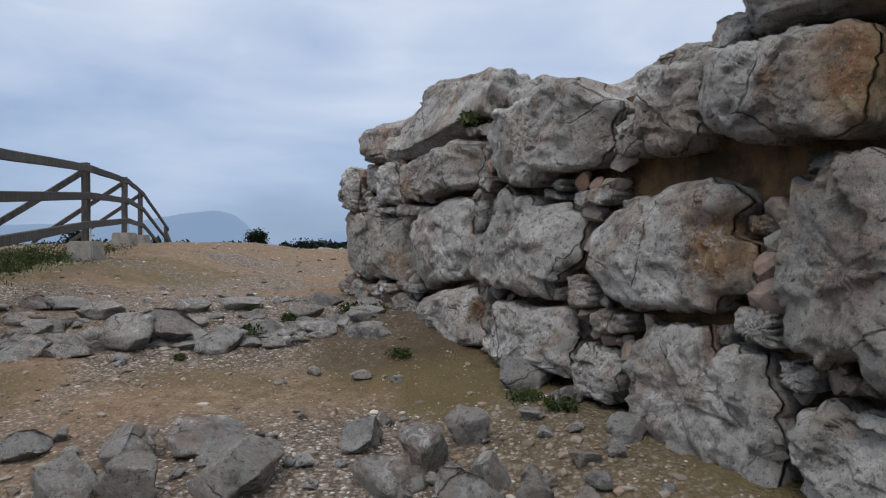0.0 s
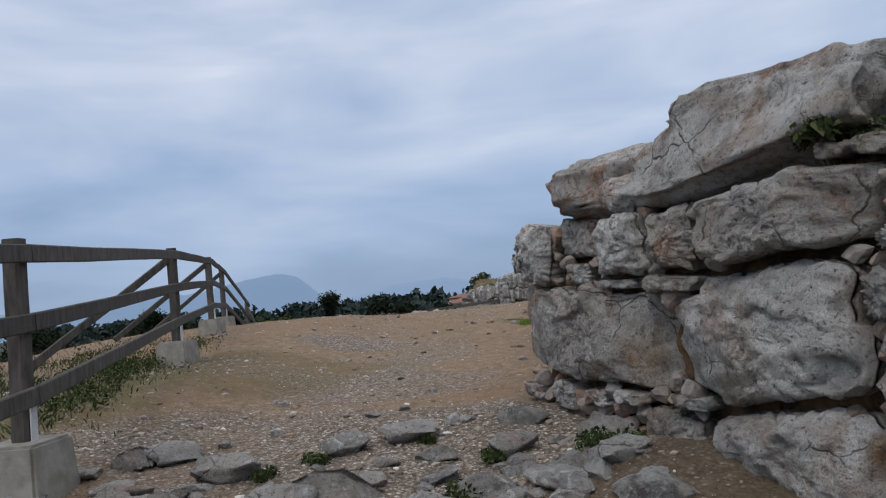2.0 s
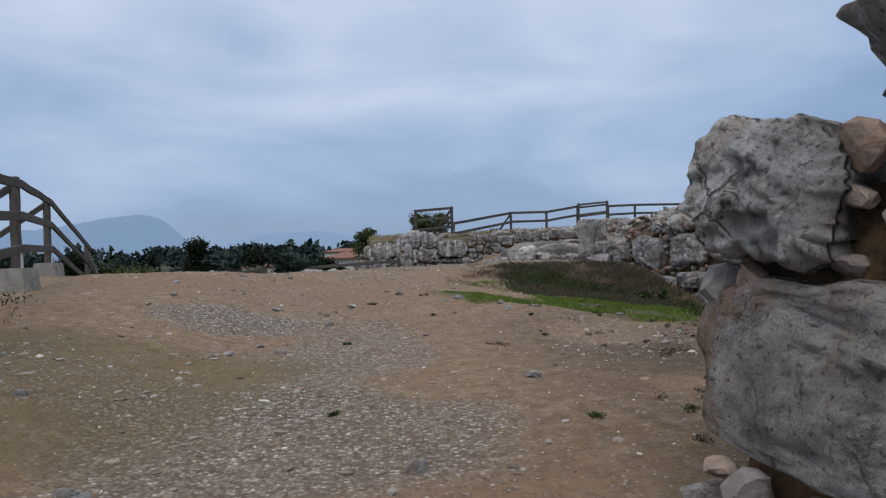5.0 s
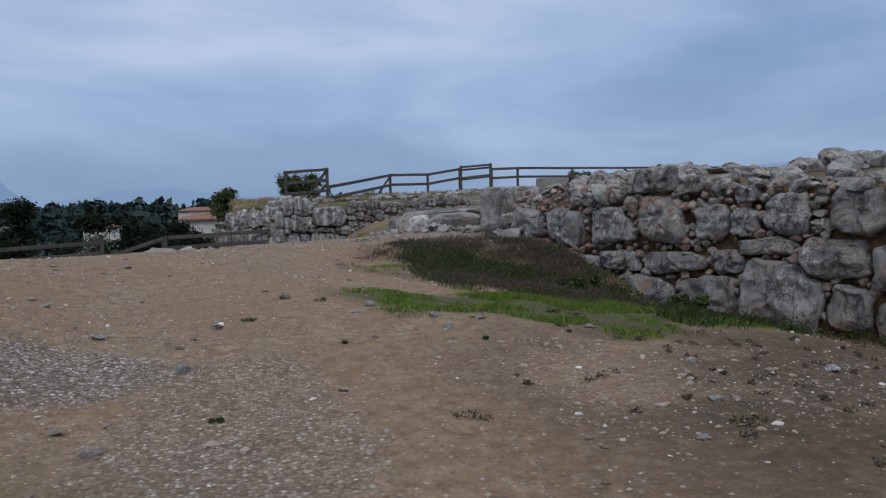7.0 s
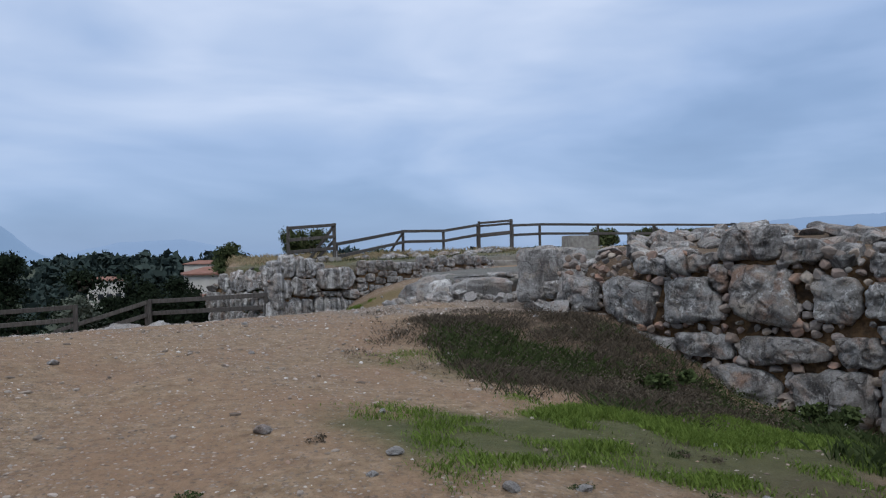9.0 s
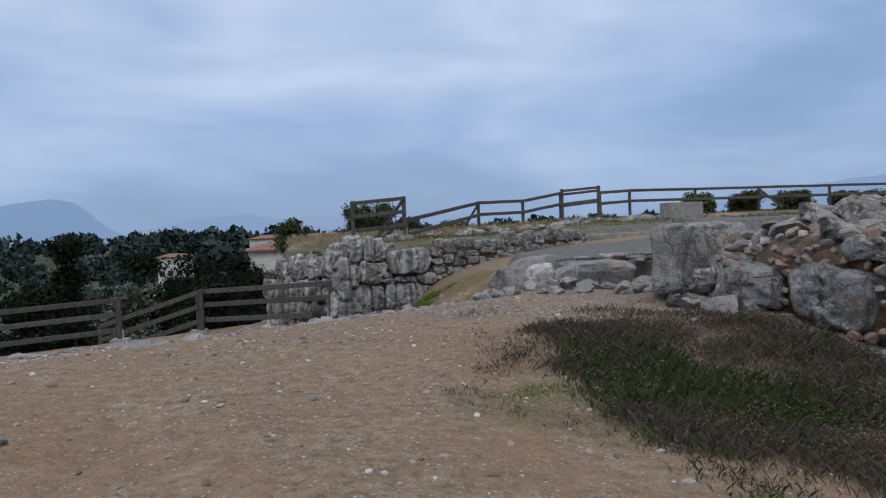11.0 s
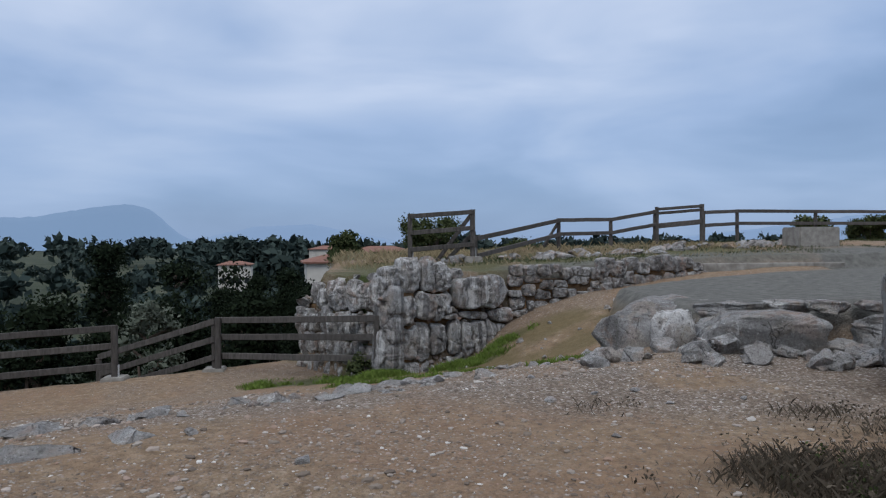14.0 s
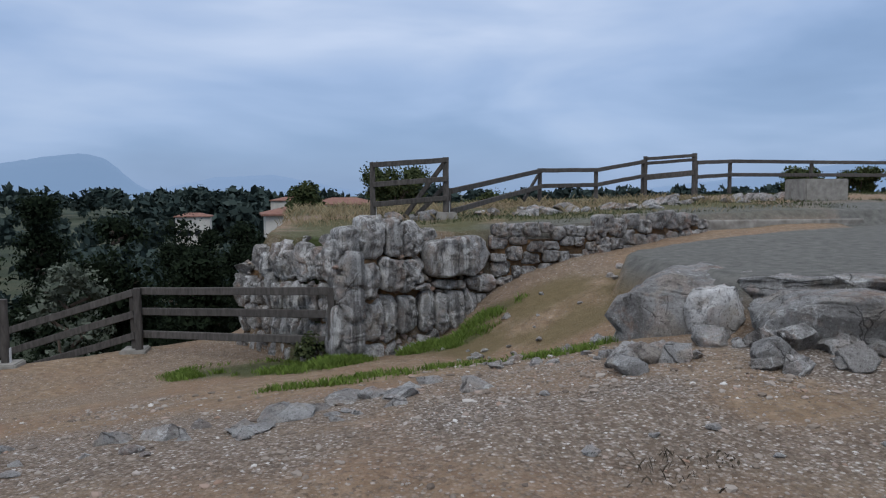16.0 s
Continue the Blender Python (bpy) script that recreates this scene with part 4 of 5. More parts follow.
# low wall of small stones that holds the terrace
kerb = core("wall_terrace", "low retaining wall of small rounded stones", (1.0, 32.6), (0.98, 0.196), 0.0, 2.2, lambda u: 2.2, 0.1, 9)
low = coursed(2.1, 1.35, 2.24, 0.16, 0.40, 0.16, 0.28, rb)
masonry(kerb, (1.0, 32.6), (0.98, 0.196), low, 41, STONE_PALE, K=28, gap=0.012, back=0.2, rough=1.4)
kerb2 = core("wall_terrace_bend", "low retaining wall of small stones along the gully", (3.05, 33.0), (0.87, 0.493), 0.0, 3.6, lambda u: 2.33, 0.1, 10)
low2 = coursed(3.5, 1.75, 2.38, 0.24, 0.5, 0.2, 0.3, rb)
masonry(kerb2, (3.05, 33.0), (0.87, 0.493), low2, 42, STONE_PALE, K=28, gap=0.012, back=0.2, rough=1.4)
kerb3 = core("wall_terrace_far", "straight edge of a cut stone step", (6.1, 34.75), (1.0, -0.02), 0.0, 3.6, lambda u: 2.42, 0.05, 12, 1, CONCRETE)

# ---- rock slab and boulders ----
rock(2.42, 28.45, 0.92, 0.70, 0.50, 34, 0.5, 2, "massive flat-topped limestone slab broken at its edge", "", SLABS, 1.64, 0, "rock_slab")
rock(2.28, 27.72, 0.36, 0.24, 0.32, 20, 0.5, 3, "broken reddish-grey boulder under the slab", "", BOULDERS, 1.72, 0, "boulder")
rock(3.35, 27.75, 0.75, 0.45, 0.12, 5, 0.5, 1, "thin flat ledge of limestone", "", SLABS, 2.02, 0, "rock_slab")
rock(2.90, 26.75, 0.74, 0.40, 0.36, -24, 0.5, 0, "long flat limestone boulder along the path", "", SLABS, 1.74, 0, "boulder")
rock(4.9, 26.40, 0.95, 0.55, 0.30, 5, 0.5, 3, "flat limestone boulder along the path", "", SLABS, 1.78, 0, "boulder")
rock(7.0, 26.3, 1.05, 0.6, 0.30, -5, 0.5, 1, "flat limestone boulder along the path", "", SLABS, 1.80, 0, "boulder")
for k, (x, y, a) in enumerate(((3.5, 27.1, 0.30), (3.95, 26.95, 0.36), (4.5, 26.9, 0.30), (5.2, 27.0, 0.42), (6.1, 26.75, 0.4))):
    rock(x, y, a, a * 0.6, 0.07, k * 37, 0.5, k, "flat broken stone on the slab's edge", "edge stones", SLABS, 2.14, 4, "flat_stone")
rock(2.35, 26.55, 0.26, 0.22, 0.17, 30, 0.2, 0, "pale broken rock on the path's edge", "rocks by the slab", ROCKS_PALE)
rs = random.Random(51)
for k in range(38):
    x = rs.uniform(0.7, 3.6)
    y = 25.3 + 0.35 * (3.2 - x) + rs.uniform(0, 1.3)
    s = rs.uniform(0.06, 0.24)
    rock(x, y, s * rs.uniform(1, 1.5), s, s * rs.uniform(0.55, 0.85), rs.uniform(0, 180), 0.25, k, "broken limestone rock fallen beside the path", "rocks by the slab", ROCKS if k % 3 else ROCKS_PALE, None, rs.uniform(-15, 15), "fallen_rock")

for k in range(70):
    x, y = rs.uniform(-0.2, 3.4), rs.uniform(27.2, 31.6)
    if slab_front(x) - 0.1 < y < slab_back(x):
        continue
    s = rs.uniform(0.03, 0.12)
    rock(x, y, s * rs.uniform(1, 1.6), s, s * rs.uniform(0.5, 0.8), rs.uniform(0, 180), 0.3, k, "stone lying on the earth bank", "stones on the bank", COBBLES if s < 0.08 else ROCKS, None, rs.uniform(-12, 12), "bank_stone")

# ---- fences ----


def fence_line(label, pts, h, rails, foot=0.0, braces=(), group="", w=0.11):
    top = thing("fence", label, "fence", (0, 0, 0), group)
    tops = [post_at(top, x, y, h, z, w, foot) for x, y, z in pts]
    for a, b in zip(tops, tops[1:]):
        s = (b - a).cross(Vector((0, 0, 1))).normalized() * (w * 0.72)
        for drop in rails:
            rail(top, a - Vector((0, 0, drop)) + s, b - Vector((0, 0, drop)) + s)
    for i, side, run in braces:
        a = tops[i]
        rail(top, a - Vector((0, 0, 0.12)), (a.x + side[0], a.y + side[1], a.z - h + run), 0.05, 0.10, "brace")
    return top


fence_line("weathered timber rail fence on concrete footings", [(-3.7, 2.2, 0.72), (-4.45, 6.64, None), (-5.95, 11.8, None), (-7.5, 16.5, None), (-8.95, 20.6, None), (-10.2, 25.5, None)],
           1.62, (0.10, 0.55, 1.02), 0.32, ((2, (-1.2, -1.6), 0.1), (3, (-1.2, -1.6), 0.1), (4, (-1.2, -1.6), 0.1), (5, (1.2, -1.6), 0.1)), w=0.12)
# railing above the drop, at the foot of the bastion
fence_line("weathered timber rail fence above a steep drop", [(-1.75, 31.0, 0.50), (-4.92, 33.0, 0.30)], 1.20, (0.06, 0.40, 0.78), 0.0)
fence_line("weathered timber rail fence on concrete feet", [(-6.70, 32.4, 0.30), (-9.6, 31.6, 0.20), (-12.4, 30.6, 0.1)], 1.15, (0.06, 0.40, 0.78), 0.18)
stair_rail = thing("stair_railing", "slanting timber railing going down the slope", "fence")
pa, pb = Vector((-5.0, 33.05, 1.42)), Vector((-7.6, 34.0, 0.60))
post_at(stair_rail, -5.02, 33.12, 1.18, 0.28, 0.10, 0.2)
post_at(stair_rail, -7.6, 34.0, 1.3, -0.72, 0.10)
for drop in (0.0, 0.36, 0.72):
    rail(stair_rail, pa - Vector((0, 0, drop)), pb - Vector((0, 0, drop)))
# fence of the upper terrace, with its raised end panel
gate = thing("fence", "grey timber fence panel with a diagonal brace", "fence")
g0 = post_at(gate, -0.93, 35.4, 1.28, 2.38, 0.11, 0.16)
g1 = post_at(gate, 0.64, 35.75, 1.30, 2.48, 0.12, 0.14)
for drop in (0.06, 0.46, 0.86):
    rail(gate, g0 - Vector((0, 0.07, drop)), g1 - Vector((0, 0.07, drop)), 0.05, 0.11)
rail(gate, g1 - Vector((0.02, -0.1, 0.12)), (-0.2, 36.3, 2.5), 0.05, 0.1, "brace")
rail(gate, g1 - Vector((0.02, -0.05, 0.62)), (0.0, 36.1, 2.5), 0.05, 0.1, "brace")
fence_line("grey timber rail fence along the terrace", [(0.72, 35.9, 2.05), (4.0, 40.2, 2.62), (6.0, 41.1, 2.66), (7.85, 41.9, 2.95)], 1.08, (0.06, 0.50), 0.0, ((1, (-0.7, -0.9), 0.2),))
panel2 = thing("fence", "grey timber fence panel with doubled rails", "fence")
q0, q1 = post_at(panel2, 7.9, 41.85, 1.28, 2.85, 0.11), post_at(panel2, 9.25, 41.3, 1.35, 2.85, 0.13)
for drop in (0.08, 0.22, 0.62, 0.7):
    rail(panel2, q0 - Vector((0, 0.06, drop)), q1 - Vector((0, 0.06, drop * 0.9)), 0.05, 0.10)
fence_line("grey timber rail fence along the terrace", [(9.3, 41.3, 2.85), (11.2, 42.6, 2.95), (14.6, 43.2, 2.95), (18.0, 43.6, 2.95), (22.0, 44.0, 2.95), (26, 44.5, 2.95)], 1.12, (0.06, 0.50), 0.0, ((3, (0.6, -0.8), 0.1),))

# cut stone block and low ruins on the terrace
rt = random.Random(61)
blk = thing("stone_block", "weathered squared concrete block on the terrace", "block", (11.1, 38.2, gz(11.1, 38.2)))
bm = bmesh.new()
bmesh.ops.create_cube(bm, size=1.0)
for v in bm.verts:
    v.co = Vector((v.co.x * 1.25, v.co.y * 0.9, (v.co.z + 0.42) * 0.62))
bmesh.ops.bevel(bm, geom=list(bm.edges), offset=0.03, segments=2, affect="EDGES")
part("body", bm, CONCRETE, blk)
for k in range(60):
    x = rt.uniform(-0.5, 12.5)
    y = 36.0 + rt.uniform(-0.35, 0.35) + 0.22 * x + (rt.uniform(0, 2.4) if x > 6 else 0)
    s = rt.uniform(0.12, 0.30)
    rock(x, y, s * rt.uniform(1.1, 1.9), s, s * rt.uniform(0.5, 0.8), rt.uniform(0, 180), 0.3, k, "grey stone in a ruined footing on the terrace", "ruined footing", ROCKS_PALE, None, rt.uniform(-8, 8), "footing_stone")

# ---- loose rocks on the path ----
rl = random.Random(71)
LEDGE = "jagged limestone outcrop across the path"
LEDGE_ROCKS = ((-3.88, 7.43, 0.18), (-3.34, 6.98, 0.21), (-3.04, 5.98, 0.21), (-2.65, 6.18, 0.29), (-3.51, 6.59, 0.13), (-2.92, 6.27, 0.18), (-2.39, 6.41, 0.30), (-1.94, 6.27, 0.21), (-1.50, 6.58, 0.16), (-2.15, 7.74, 0.20), (-2.61, 7.45, 0.17), (-1.88, 7.27, 0.14), (-1.02, 6.50, 0.11), (-0.70, 7.22, 0.20), (-1.38, 7.30, 0.18), (-4.04, 7.22, 0.16), (-3.45, 5.97, 0.16), (-1.24, 7.88, 0.17), (-4.1, 6.2, 0.22), (-0.75, 6.75, 0.16), (-0.5, 7.6, 0.15))
for k, (x, y, s) in enumerate(LEDGE_ROCKS):
    s *= 1.5
    rock(x, y, s * rl.uniform(0.95, 1.2), s * rl.uniform(0.65, 0.9), s * rl.uniform(0.45, 0.62), rl.uniform(-35, 35), 0.36, k, LEDGE, "rock ledge", None, None, rl.uniform(-14, 14), "ledge_rock")
for k in range(100):
    x = rl.uniform(-4.6, -0.5)
    y = 6.2 + 0.10 * (x + 2.5) + rl.uniform(-0.25, 1.3) * rl.random()
    s = rl.uniform(0.06, 0.18)
    rock(x, y, s * rl.uniform(1.0, 1.8), s, s * rl.uniform(0.4, 0.65), rl.uniform(-40, 40), 0.42, k, LEDGE, "rock ledge", ROCKS_PALE if k % 2 else ROCKS, None, rl.uniform(-14, 14), "ledge_rock")
NEAR_ROCKS = ((-1.28, 4.20, 0.21), (-0.92, 3.65, 0.22), (-0.39, 4.17, 0.15), (-0.05, 3.97, 0.17), (-0.20, 3.63, 0.20), (0.30, 3.75, 0.14), (0.14, 3.45, 0.18), (0.60, 5.01, 0.24), (0.78, 4.45, 0.13), (0.56, 4.31, 0.08), (1.05, 3.96, 0.11), (-1.76, 3.62, 0.18), (-1.43, 3.55, 0.18), (0.50, 3.53, 0.14), (0.21, 4.24, 0.17), (-2.23, 4.08, 0.15), (-1.64, 3.95, 0.17))
for k, (x, y, s) in enumerate(NEAR_ROCKS):
    s *= 1.35
    rock(x, y, s, s * rl.uniform(0.7, 0.95), s * rl.uniform(0.55, 0.8), k * 47, 0.32, k, "loose grey limestone rock on the gravel", "loose rocks", None, None, rl.uniform(-15, 15))
for k in range(30):
    x, y = rl.uniform(-2.2, 1.1), rl.uniform(3.3, 4.6)
    s = rl.uniform(0.04, 0.09)
    rock(x, y, s * 1.3, s, s * 0.75, k * 31, 0.25, k, "loose grey limestone rock on the gravel", "loose rocks", None, None, rl.uniform(-15, 15))
for k in range(70):
    x, y = rl.uniform(-4.5, 1.2), rl.uniform(1.5, 9.5)
    if (x + 1.25) * 0.889 + (y - 8.6) * 0.459 > -0.25:
        continue
    s = rl.uniform(0.035, 0.10)
    rock(x, y, s * rl.uniform(1, 1.6), s, s * 0.6, rl.uniform(0, 180), 0.3, k, "small grey stone on the gravel", "small stones", COBBLES, None, 0, "small_stone")
for k in range(60):
    x, y = rl.uniform(-6, 3.0), rl.uniform(10, 26.5)
    s = rl.uniform(0.03, 0.08)
    rock(x, y, s * rl.uniform(1, 1.6), s, s * 0.6, rl.uniform(0, 180), 0.3, k, "small pale stone on the trodden earth", "small stones", COBBLES, None, 0, "small_stone")
for k in range(75):
    t = rl.random()
    x, y = -7.0 + 6.2 * t + rl.uniform(-0.3, 0.3), 24.2 + 2.6 * t + rl.uniform(-0.4, 0.4)
    s = 0.05 + 0.17 * rl.random() ** 2
    rock(x, y, s * rl.uniform(1, 1.8), s, s * 0.55, rl.uniform(0, 180), 0.5, k, "low rock along the brow of the path", "brow rocks", ROCKS, None, 0, "brow_rock")
rock(-4.1, 23.6, 0.5, 0.3, 0.13, 20, 0.55, 4, "flat grey outcrop in the gravel", "")
rock(-3.6, 24.0, 0.35, 0.25, 0.11, 70, 0.55, 6, "flat grey outcrop in the gravel", "")

for k in range(46):
    x = rl.uniform(1.3, 4.6)
    y = float(slab_front(x)) - 0.05 - abs(rl.gauss(0, 0.38))
    s = 0.06 + 0.12 * rl.random() ** 2
    rock(x, y, s * rl.uniform(1, 1.6), s, s * 0.75, rl.uniform(0, 180), 0.3, k, "broken limestone rubble below the great slab", "slab rubble", ROCKS if k % 3 else COBBLES, None, rl.uniform(-15, 15), "rubble_stone")

# pebbles: too many to count
def ball(kind):
    bm = bmesh.new()
    if kind:
        bmesh.ops.create_icosphere(bm, subdivisions=1, radius=1.0)
    else:
        bmesh.ops.create_uvsphere(bm, u_segments=4, v_segments=2, radius=1.0)
    bm.verts.index_update()
    out = np.array([v.co[:] for v in bm.verts]), [tuple(v.index for v in f.verts) for f in bm.faces]
    bm.free()
    return out


def strew(name, label, n, box, size, power, keep, seed, kind):
    """Pebbles over a stretch of the plan, each turned and squashed its own way."""
    g = np.random.default_rng(seed)
    x, y = g.uniform(box[0], box[1], n), g.uniform(box[2], box[3], n)
    ok = g.random(n) < keep(x, y)
    x, y = x[ok], y[ok]
    n = len(x)
    r = size[0] + (size[1] - size[0]) * g.random(n) ** power
    z = land(x, y) + r * 0.12
    iv, ifc = ball(kind)
    a, q = g.uniform(0, 6.283, n), np.stack([g.uniform(1.0, 1.7, n), g.uniform(0.75, 1.1, n), g.uniform(0.45, 0.85, n)], -1) * r[:, None]
    v = iv[None] * (1 + g.uniform(-0.28, 0.28, (n, len(iv), 1))) * q[:, None, :]
    c, s_ = np.cos(a)[:, None], np.sin(a)[:, None]
    out = np.stack([v[..., 0] * c - v[..., 1] * s_ + x[:, None], v[..., 0] * s_ + v[..., 1] * c + y[:, None], v[..., 2] + z[:, None]], -1).reshape(-1, 3)
    fs = (np.array(ifc)[None] + (np.arange(n) * len(iv))[:, None, None]).reshape(-1, len(ifc[0]))
    me = bpy.data.meshes.new(name)
    me.from_pydata(out.tolist(), [], fs.tolist())
    me.materials.append(PEBBLE)
    return tagged(new(name, me), label, "pebbles", kind="stuff")


def strewn(x, y):
    inside = ((y < 9) & ((x + 1.25) * 0.889 + (y - 8.6) * 0.459 > -0.1)) | (x > wall_x(y) - 0.2) | (y > slab_front(x) - 0.1)
    return (0.22 + 0.78 * smooth(0.42, 0.6, clouds(x, y, 1.9, 11))) * np.interp(y, (8, 11, 14, 22, 24.5), (1.0, 0.50, 0.24, 0.28, 1.0)) * (1 - 0.75 * green_at(x, y)) * ~inside


strew("pebbles", "scattered grey and pale gravel pebbles", 46000, (-7.5, 5.5, 1.0, 30.5), (0.010, 0.034), 4.5, strewn, 1, True)
strew("pebbles", "fine pale grit trodden into the path", 110000, (-5.5, 3.5, 2.0, 27.5), (0.005, 0.012), 1.5, strewn, 2, False)

# ---- plants ----
rp = random.Random(81)


def scatter(n, x0, x1, y0, y1, mask):
    out = []
    while len(out) < n:
        x, y = np.random.uniform(x0, x1, 8000), np.random.uniform(y0, y1, 8000)
        m = mask(x, y)
        keep = np.random.random(8000) < m
        out += list(zip(x[keep].tolist(), y[keep].tolist(), (0.5 + 0.6 * m[keep]).tolist()))
    return out[:n]


blades("grass", "fresh green grass in the dip below the wall", "grass", scatter(32000, -2, 5, 14, 21.5, lambda x, y: green_at(x, y) * smooth(0.42, 0.62, clouds(x, y, 0.9, 61))), 0.065, 0.02, GRASS, rp, 0.004, 0.9)
blades("grass", "fresh green grass at the bastion's foot", "grass", scatter(14000, -6, 2, 27.5, 32, lambda x, y: green_at(x, y) * smooth(0.36, 0.6, clouds(x, y, 0.7, 62)) * (1 - smooth(-0.2, 0.2, y - terrace_edge(x)))), 0.13, 0.03, GRASS, rp, 0.006, 0.8)
blades("brush", "grey-brown dry brush on the bank", "brush", scatter(24000, -1.5, 6, 16, 24.5, lambda x, y: brush_at(x, y) * smooth(0.25, 0.6, clouds(x, y, 0.8, 63))), 0.12, 0.06, BRUSH, rp, 0.0012, 1.1)
blades("weeds", "dark green weeds among dry brush", "weeds", scatter(5500, 0.2, 6.5, 15, 22, lambda x, y: np.maximum(brush_at(x, y), green_at(x, y) * (x > 2.2)) * smooth(0.45, 0.6, clouds(x, y, 1.2, 77) + 0.10 * (x - wall_x(y) > -1.5))), 0.15, 0.05, WEED, rp, 0.006, 1.2)
blades("weeds", "dark green weeds along the fence", "weeds", scatter(6000, -9, -3.6, 3, 15, lambda x, y: smooth(-3.9, -5.0, x + 0.25 * (y - 6)) * (clouds(x, y, 1.3, 78) > 0.45)), 0.09, 0.05, WEED, rp, 0.006, 1.1)
blades("dry_grass", "pale dry grass behind the fence", "grass", scatter(2500, -14, -4.4, 3, 22, lambda x, y: smooth(-4.3, -5.2, x + 0.33 * (y - 6))), 0.10, 0.06, BRUSH, rp, 0.003, 0.8)
blades("dry_grass", "tall straw-coloured grass on the terrace", "grass", scatter(4000, -3.4, 9, 34.4, 42, lambda x, y: smooth(0.4, 0.9, y - terrace_edge(x)) * (clouds(x, y, 1.8, 79) > 0.42) * np.where(y > 35.4 + 0.3 * x, 1.0, 0.25)), 0.17, 0.06, DRY, rp, 0.003, 1.1)
blades("weeds", "low green growth on the terrace", "weeds", scatter(11000, -2, 20, 33, 44, lambda x, y: smooth(0.5, 1.0, y - terrace_edge(x)) * (clouds(x, y, 1.6, 82) > 0.48)), 0.07, 0.05, BUSHLEAF, rp, 0.008, 1.2)


def tuft(x, y, r, h, n, mat, label):
    """A low leafy weed."""
    vs, fs = [], []
    for _ in range(4):
        leaves(vs, fs, (x + rp.gauss(0, r * 0.6), y + rp.gauss(0, r * 0.6), gz(x, y) + h * 0.35), max(r, h) * 0.75, n // 4, 0.10 * h + 0.006, rp, min(1.0, 0.8 * h / max(r, h)))
    me = bpy.data.meshes.new("weed_tuft")
    me.from_pydata([tuple(v) for v in vs], [], fs)
    me.materials.append(mat)
    return tagged(new("weed_tuft", me), label, "weeds", kind="stuff")


def clumps(name, label, pts, r, h, n, size, mat):
    """Low twiggy growth, many small clumps in one mesh."""
    vs, fs = [], []
    zs = land([q[0] for q in pts], [q[1] for q in pts]).tolist()
    for (x, y, m), z in zip(pts, zs):
        rr = r * rp.uniform(0.6, 1.3)
        leaves(vs, fs, (x, y, z + h * 0.4 * m), rr, int(n * m), size, rp, h / r)
    me = bpy.data.meshes.new(name)
    me.from_pydata([tuple(v) for v in vs], [], fs)
    me.materials.append(mat)
    return tagged(new(name, me), label, "brush", kind="stuff")


clumps("brush", "twiggy grey-brown brush on the bank", scatter(330, -1.5, 6, 16, 24.5, brush_at), 0.16, 0.14, 70, 0.014, BRUSH)
clumps("weeds", "dark green leafy weeds on the bank", scatter(80, -1.0, 6, 15, 23, lambda x, y: brush_at(x, y) * smooth(0.35, 0.6, clouds(x, y, 0.7, 177))), 0.13, 0.11, 60, 0.014, WEED)
clumps("weeds", "dark leafy weeds at the wall's foot", scatter(90, 2.0, 7, 14.5, 21, lambda x, y: smooth(-1.3, -0.7, x - wall_x(y)) * (1 - smooth(-0.35, -0.1, x - wall_x(y)))), 0.16, 0.18, 90, 0.018, WEED)
clumps("weeds", "small dark plants on the littered ground", scatter(140, -1.5, 5, 9, 15, lambda x, y: smooth(-1.5, 0.5, x) * (1 - smooth(-0.5, 0, x - wall_x(y))) * 0.8), 0.05, 0.03, 40, 0.012, BRUSH)
clumps("weeds", "low scrub along the fence", scatter(200, -9, -3.8, 3, 15, lambda x, y: smooth(-4.0, -5.0, x + 0.25 * (y - 6)) * smooth(0.4, 0.55, clouds(x, y, 1.3, 78))), 0.20, 0.16, 80, 0.018, WEED)
for x, y, r, h in ((-0.75, 6.95, 0.14, 0.14), (-1.6, 6.55, 0.10, 0.13), (-2.4, 6.5, 0.07, 0.10), (-1.5, 7.2, 0.08, 0.08), (-2.7, 7.2, 0.09, 0.08), (-3.0, 6.9, 0.07, 0.08), (-0.3, 5.8, 0.12, 0.06), (0.5, 4.6, 0.10, 0.08), (0.75, 4.35, 0.08, 0.08), (-2.0, 7.6, 0.05, 0.07), (-2.15, 5.9, 0.06, 0.05)):
    tuft(x, y, r, h, 420, WEED, "dark green weed tuft between the rocks")
for k in range(26):
    x, y = rp.uniform(-3.0, 3.2), rp.uniform(10.0, 16.5)
    tuft(x, y, rp.uniform(0.03, 0.09), 0.03, 140, WEED if k % 3 else BRUSH, "small dark tuft on the trodden earth")


def bush(x, y, z, r, mat, label, seed, n=9, per=130, size=0.05):
    rnd = random.Random(seed)
    top = thing("bush", label, "bush", (x, y, z))
    blobs = [(Vector((rnd.uniform(-0.7, 0.7) * r, rnd.uniform(-0.7, 0.7) * r, r * rnd.uniform(0.25, 0.85))), r * rnd.uniform(0.3, 0.55), per) for _ in range(n)]
    ob = new("foliage", crown_me("foliage", blobs, mat, size, rnd))
    ob.parent = top
    bm = bmesh.new()
    for c, r_, _ in blobs:
        bar(bm, (0, 0, -0.1), c, 0.02, 0.02, 0.01, rnd)
    part("stems", bm, BARK, top)


def on_face(u, z, r, seed):
    bush(W1[0] + W1D[0] * u + 0.889 * 0.25, W1[1] + W1D[1] * u + 0.459 * 0.25, z, r, BUSHLEAF, "green plant growing from the wall's joints", seed, 6, 90, 0.02)


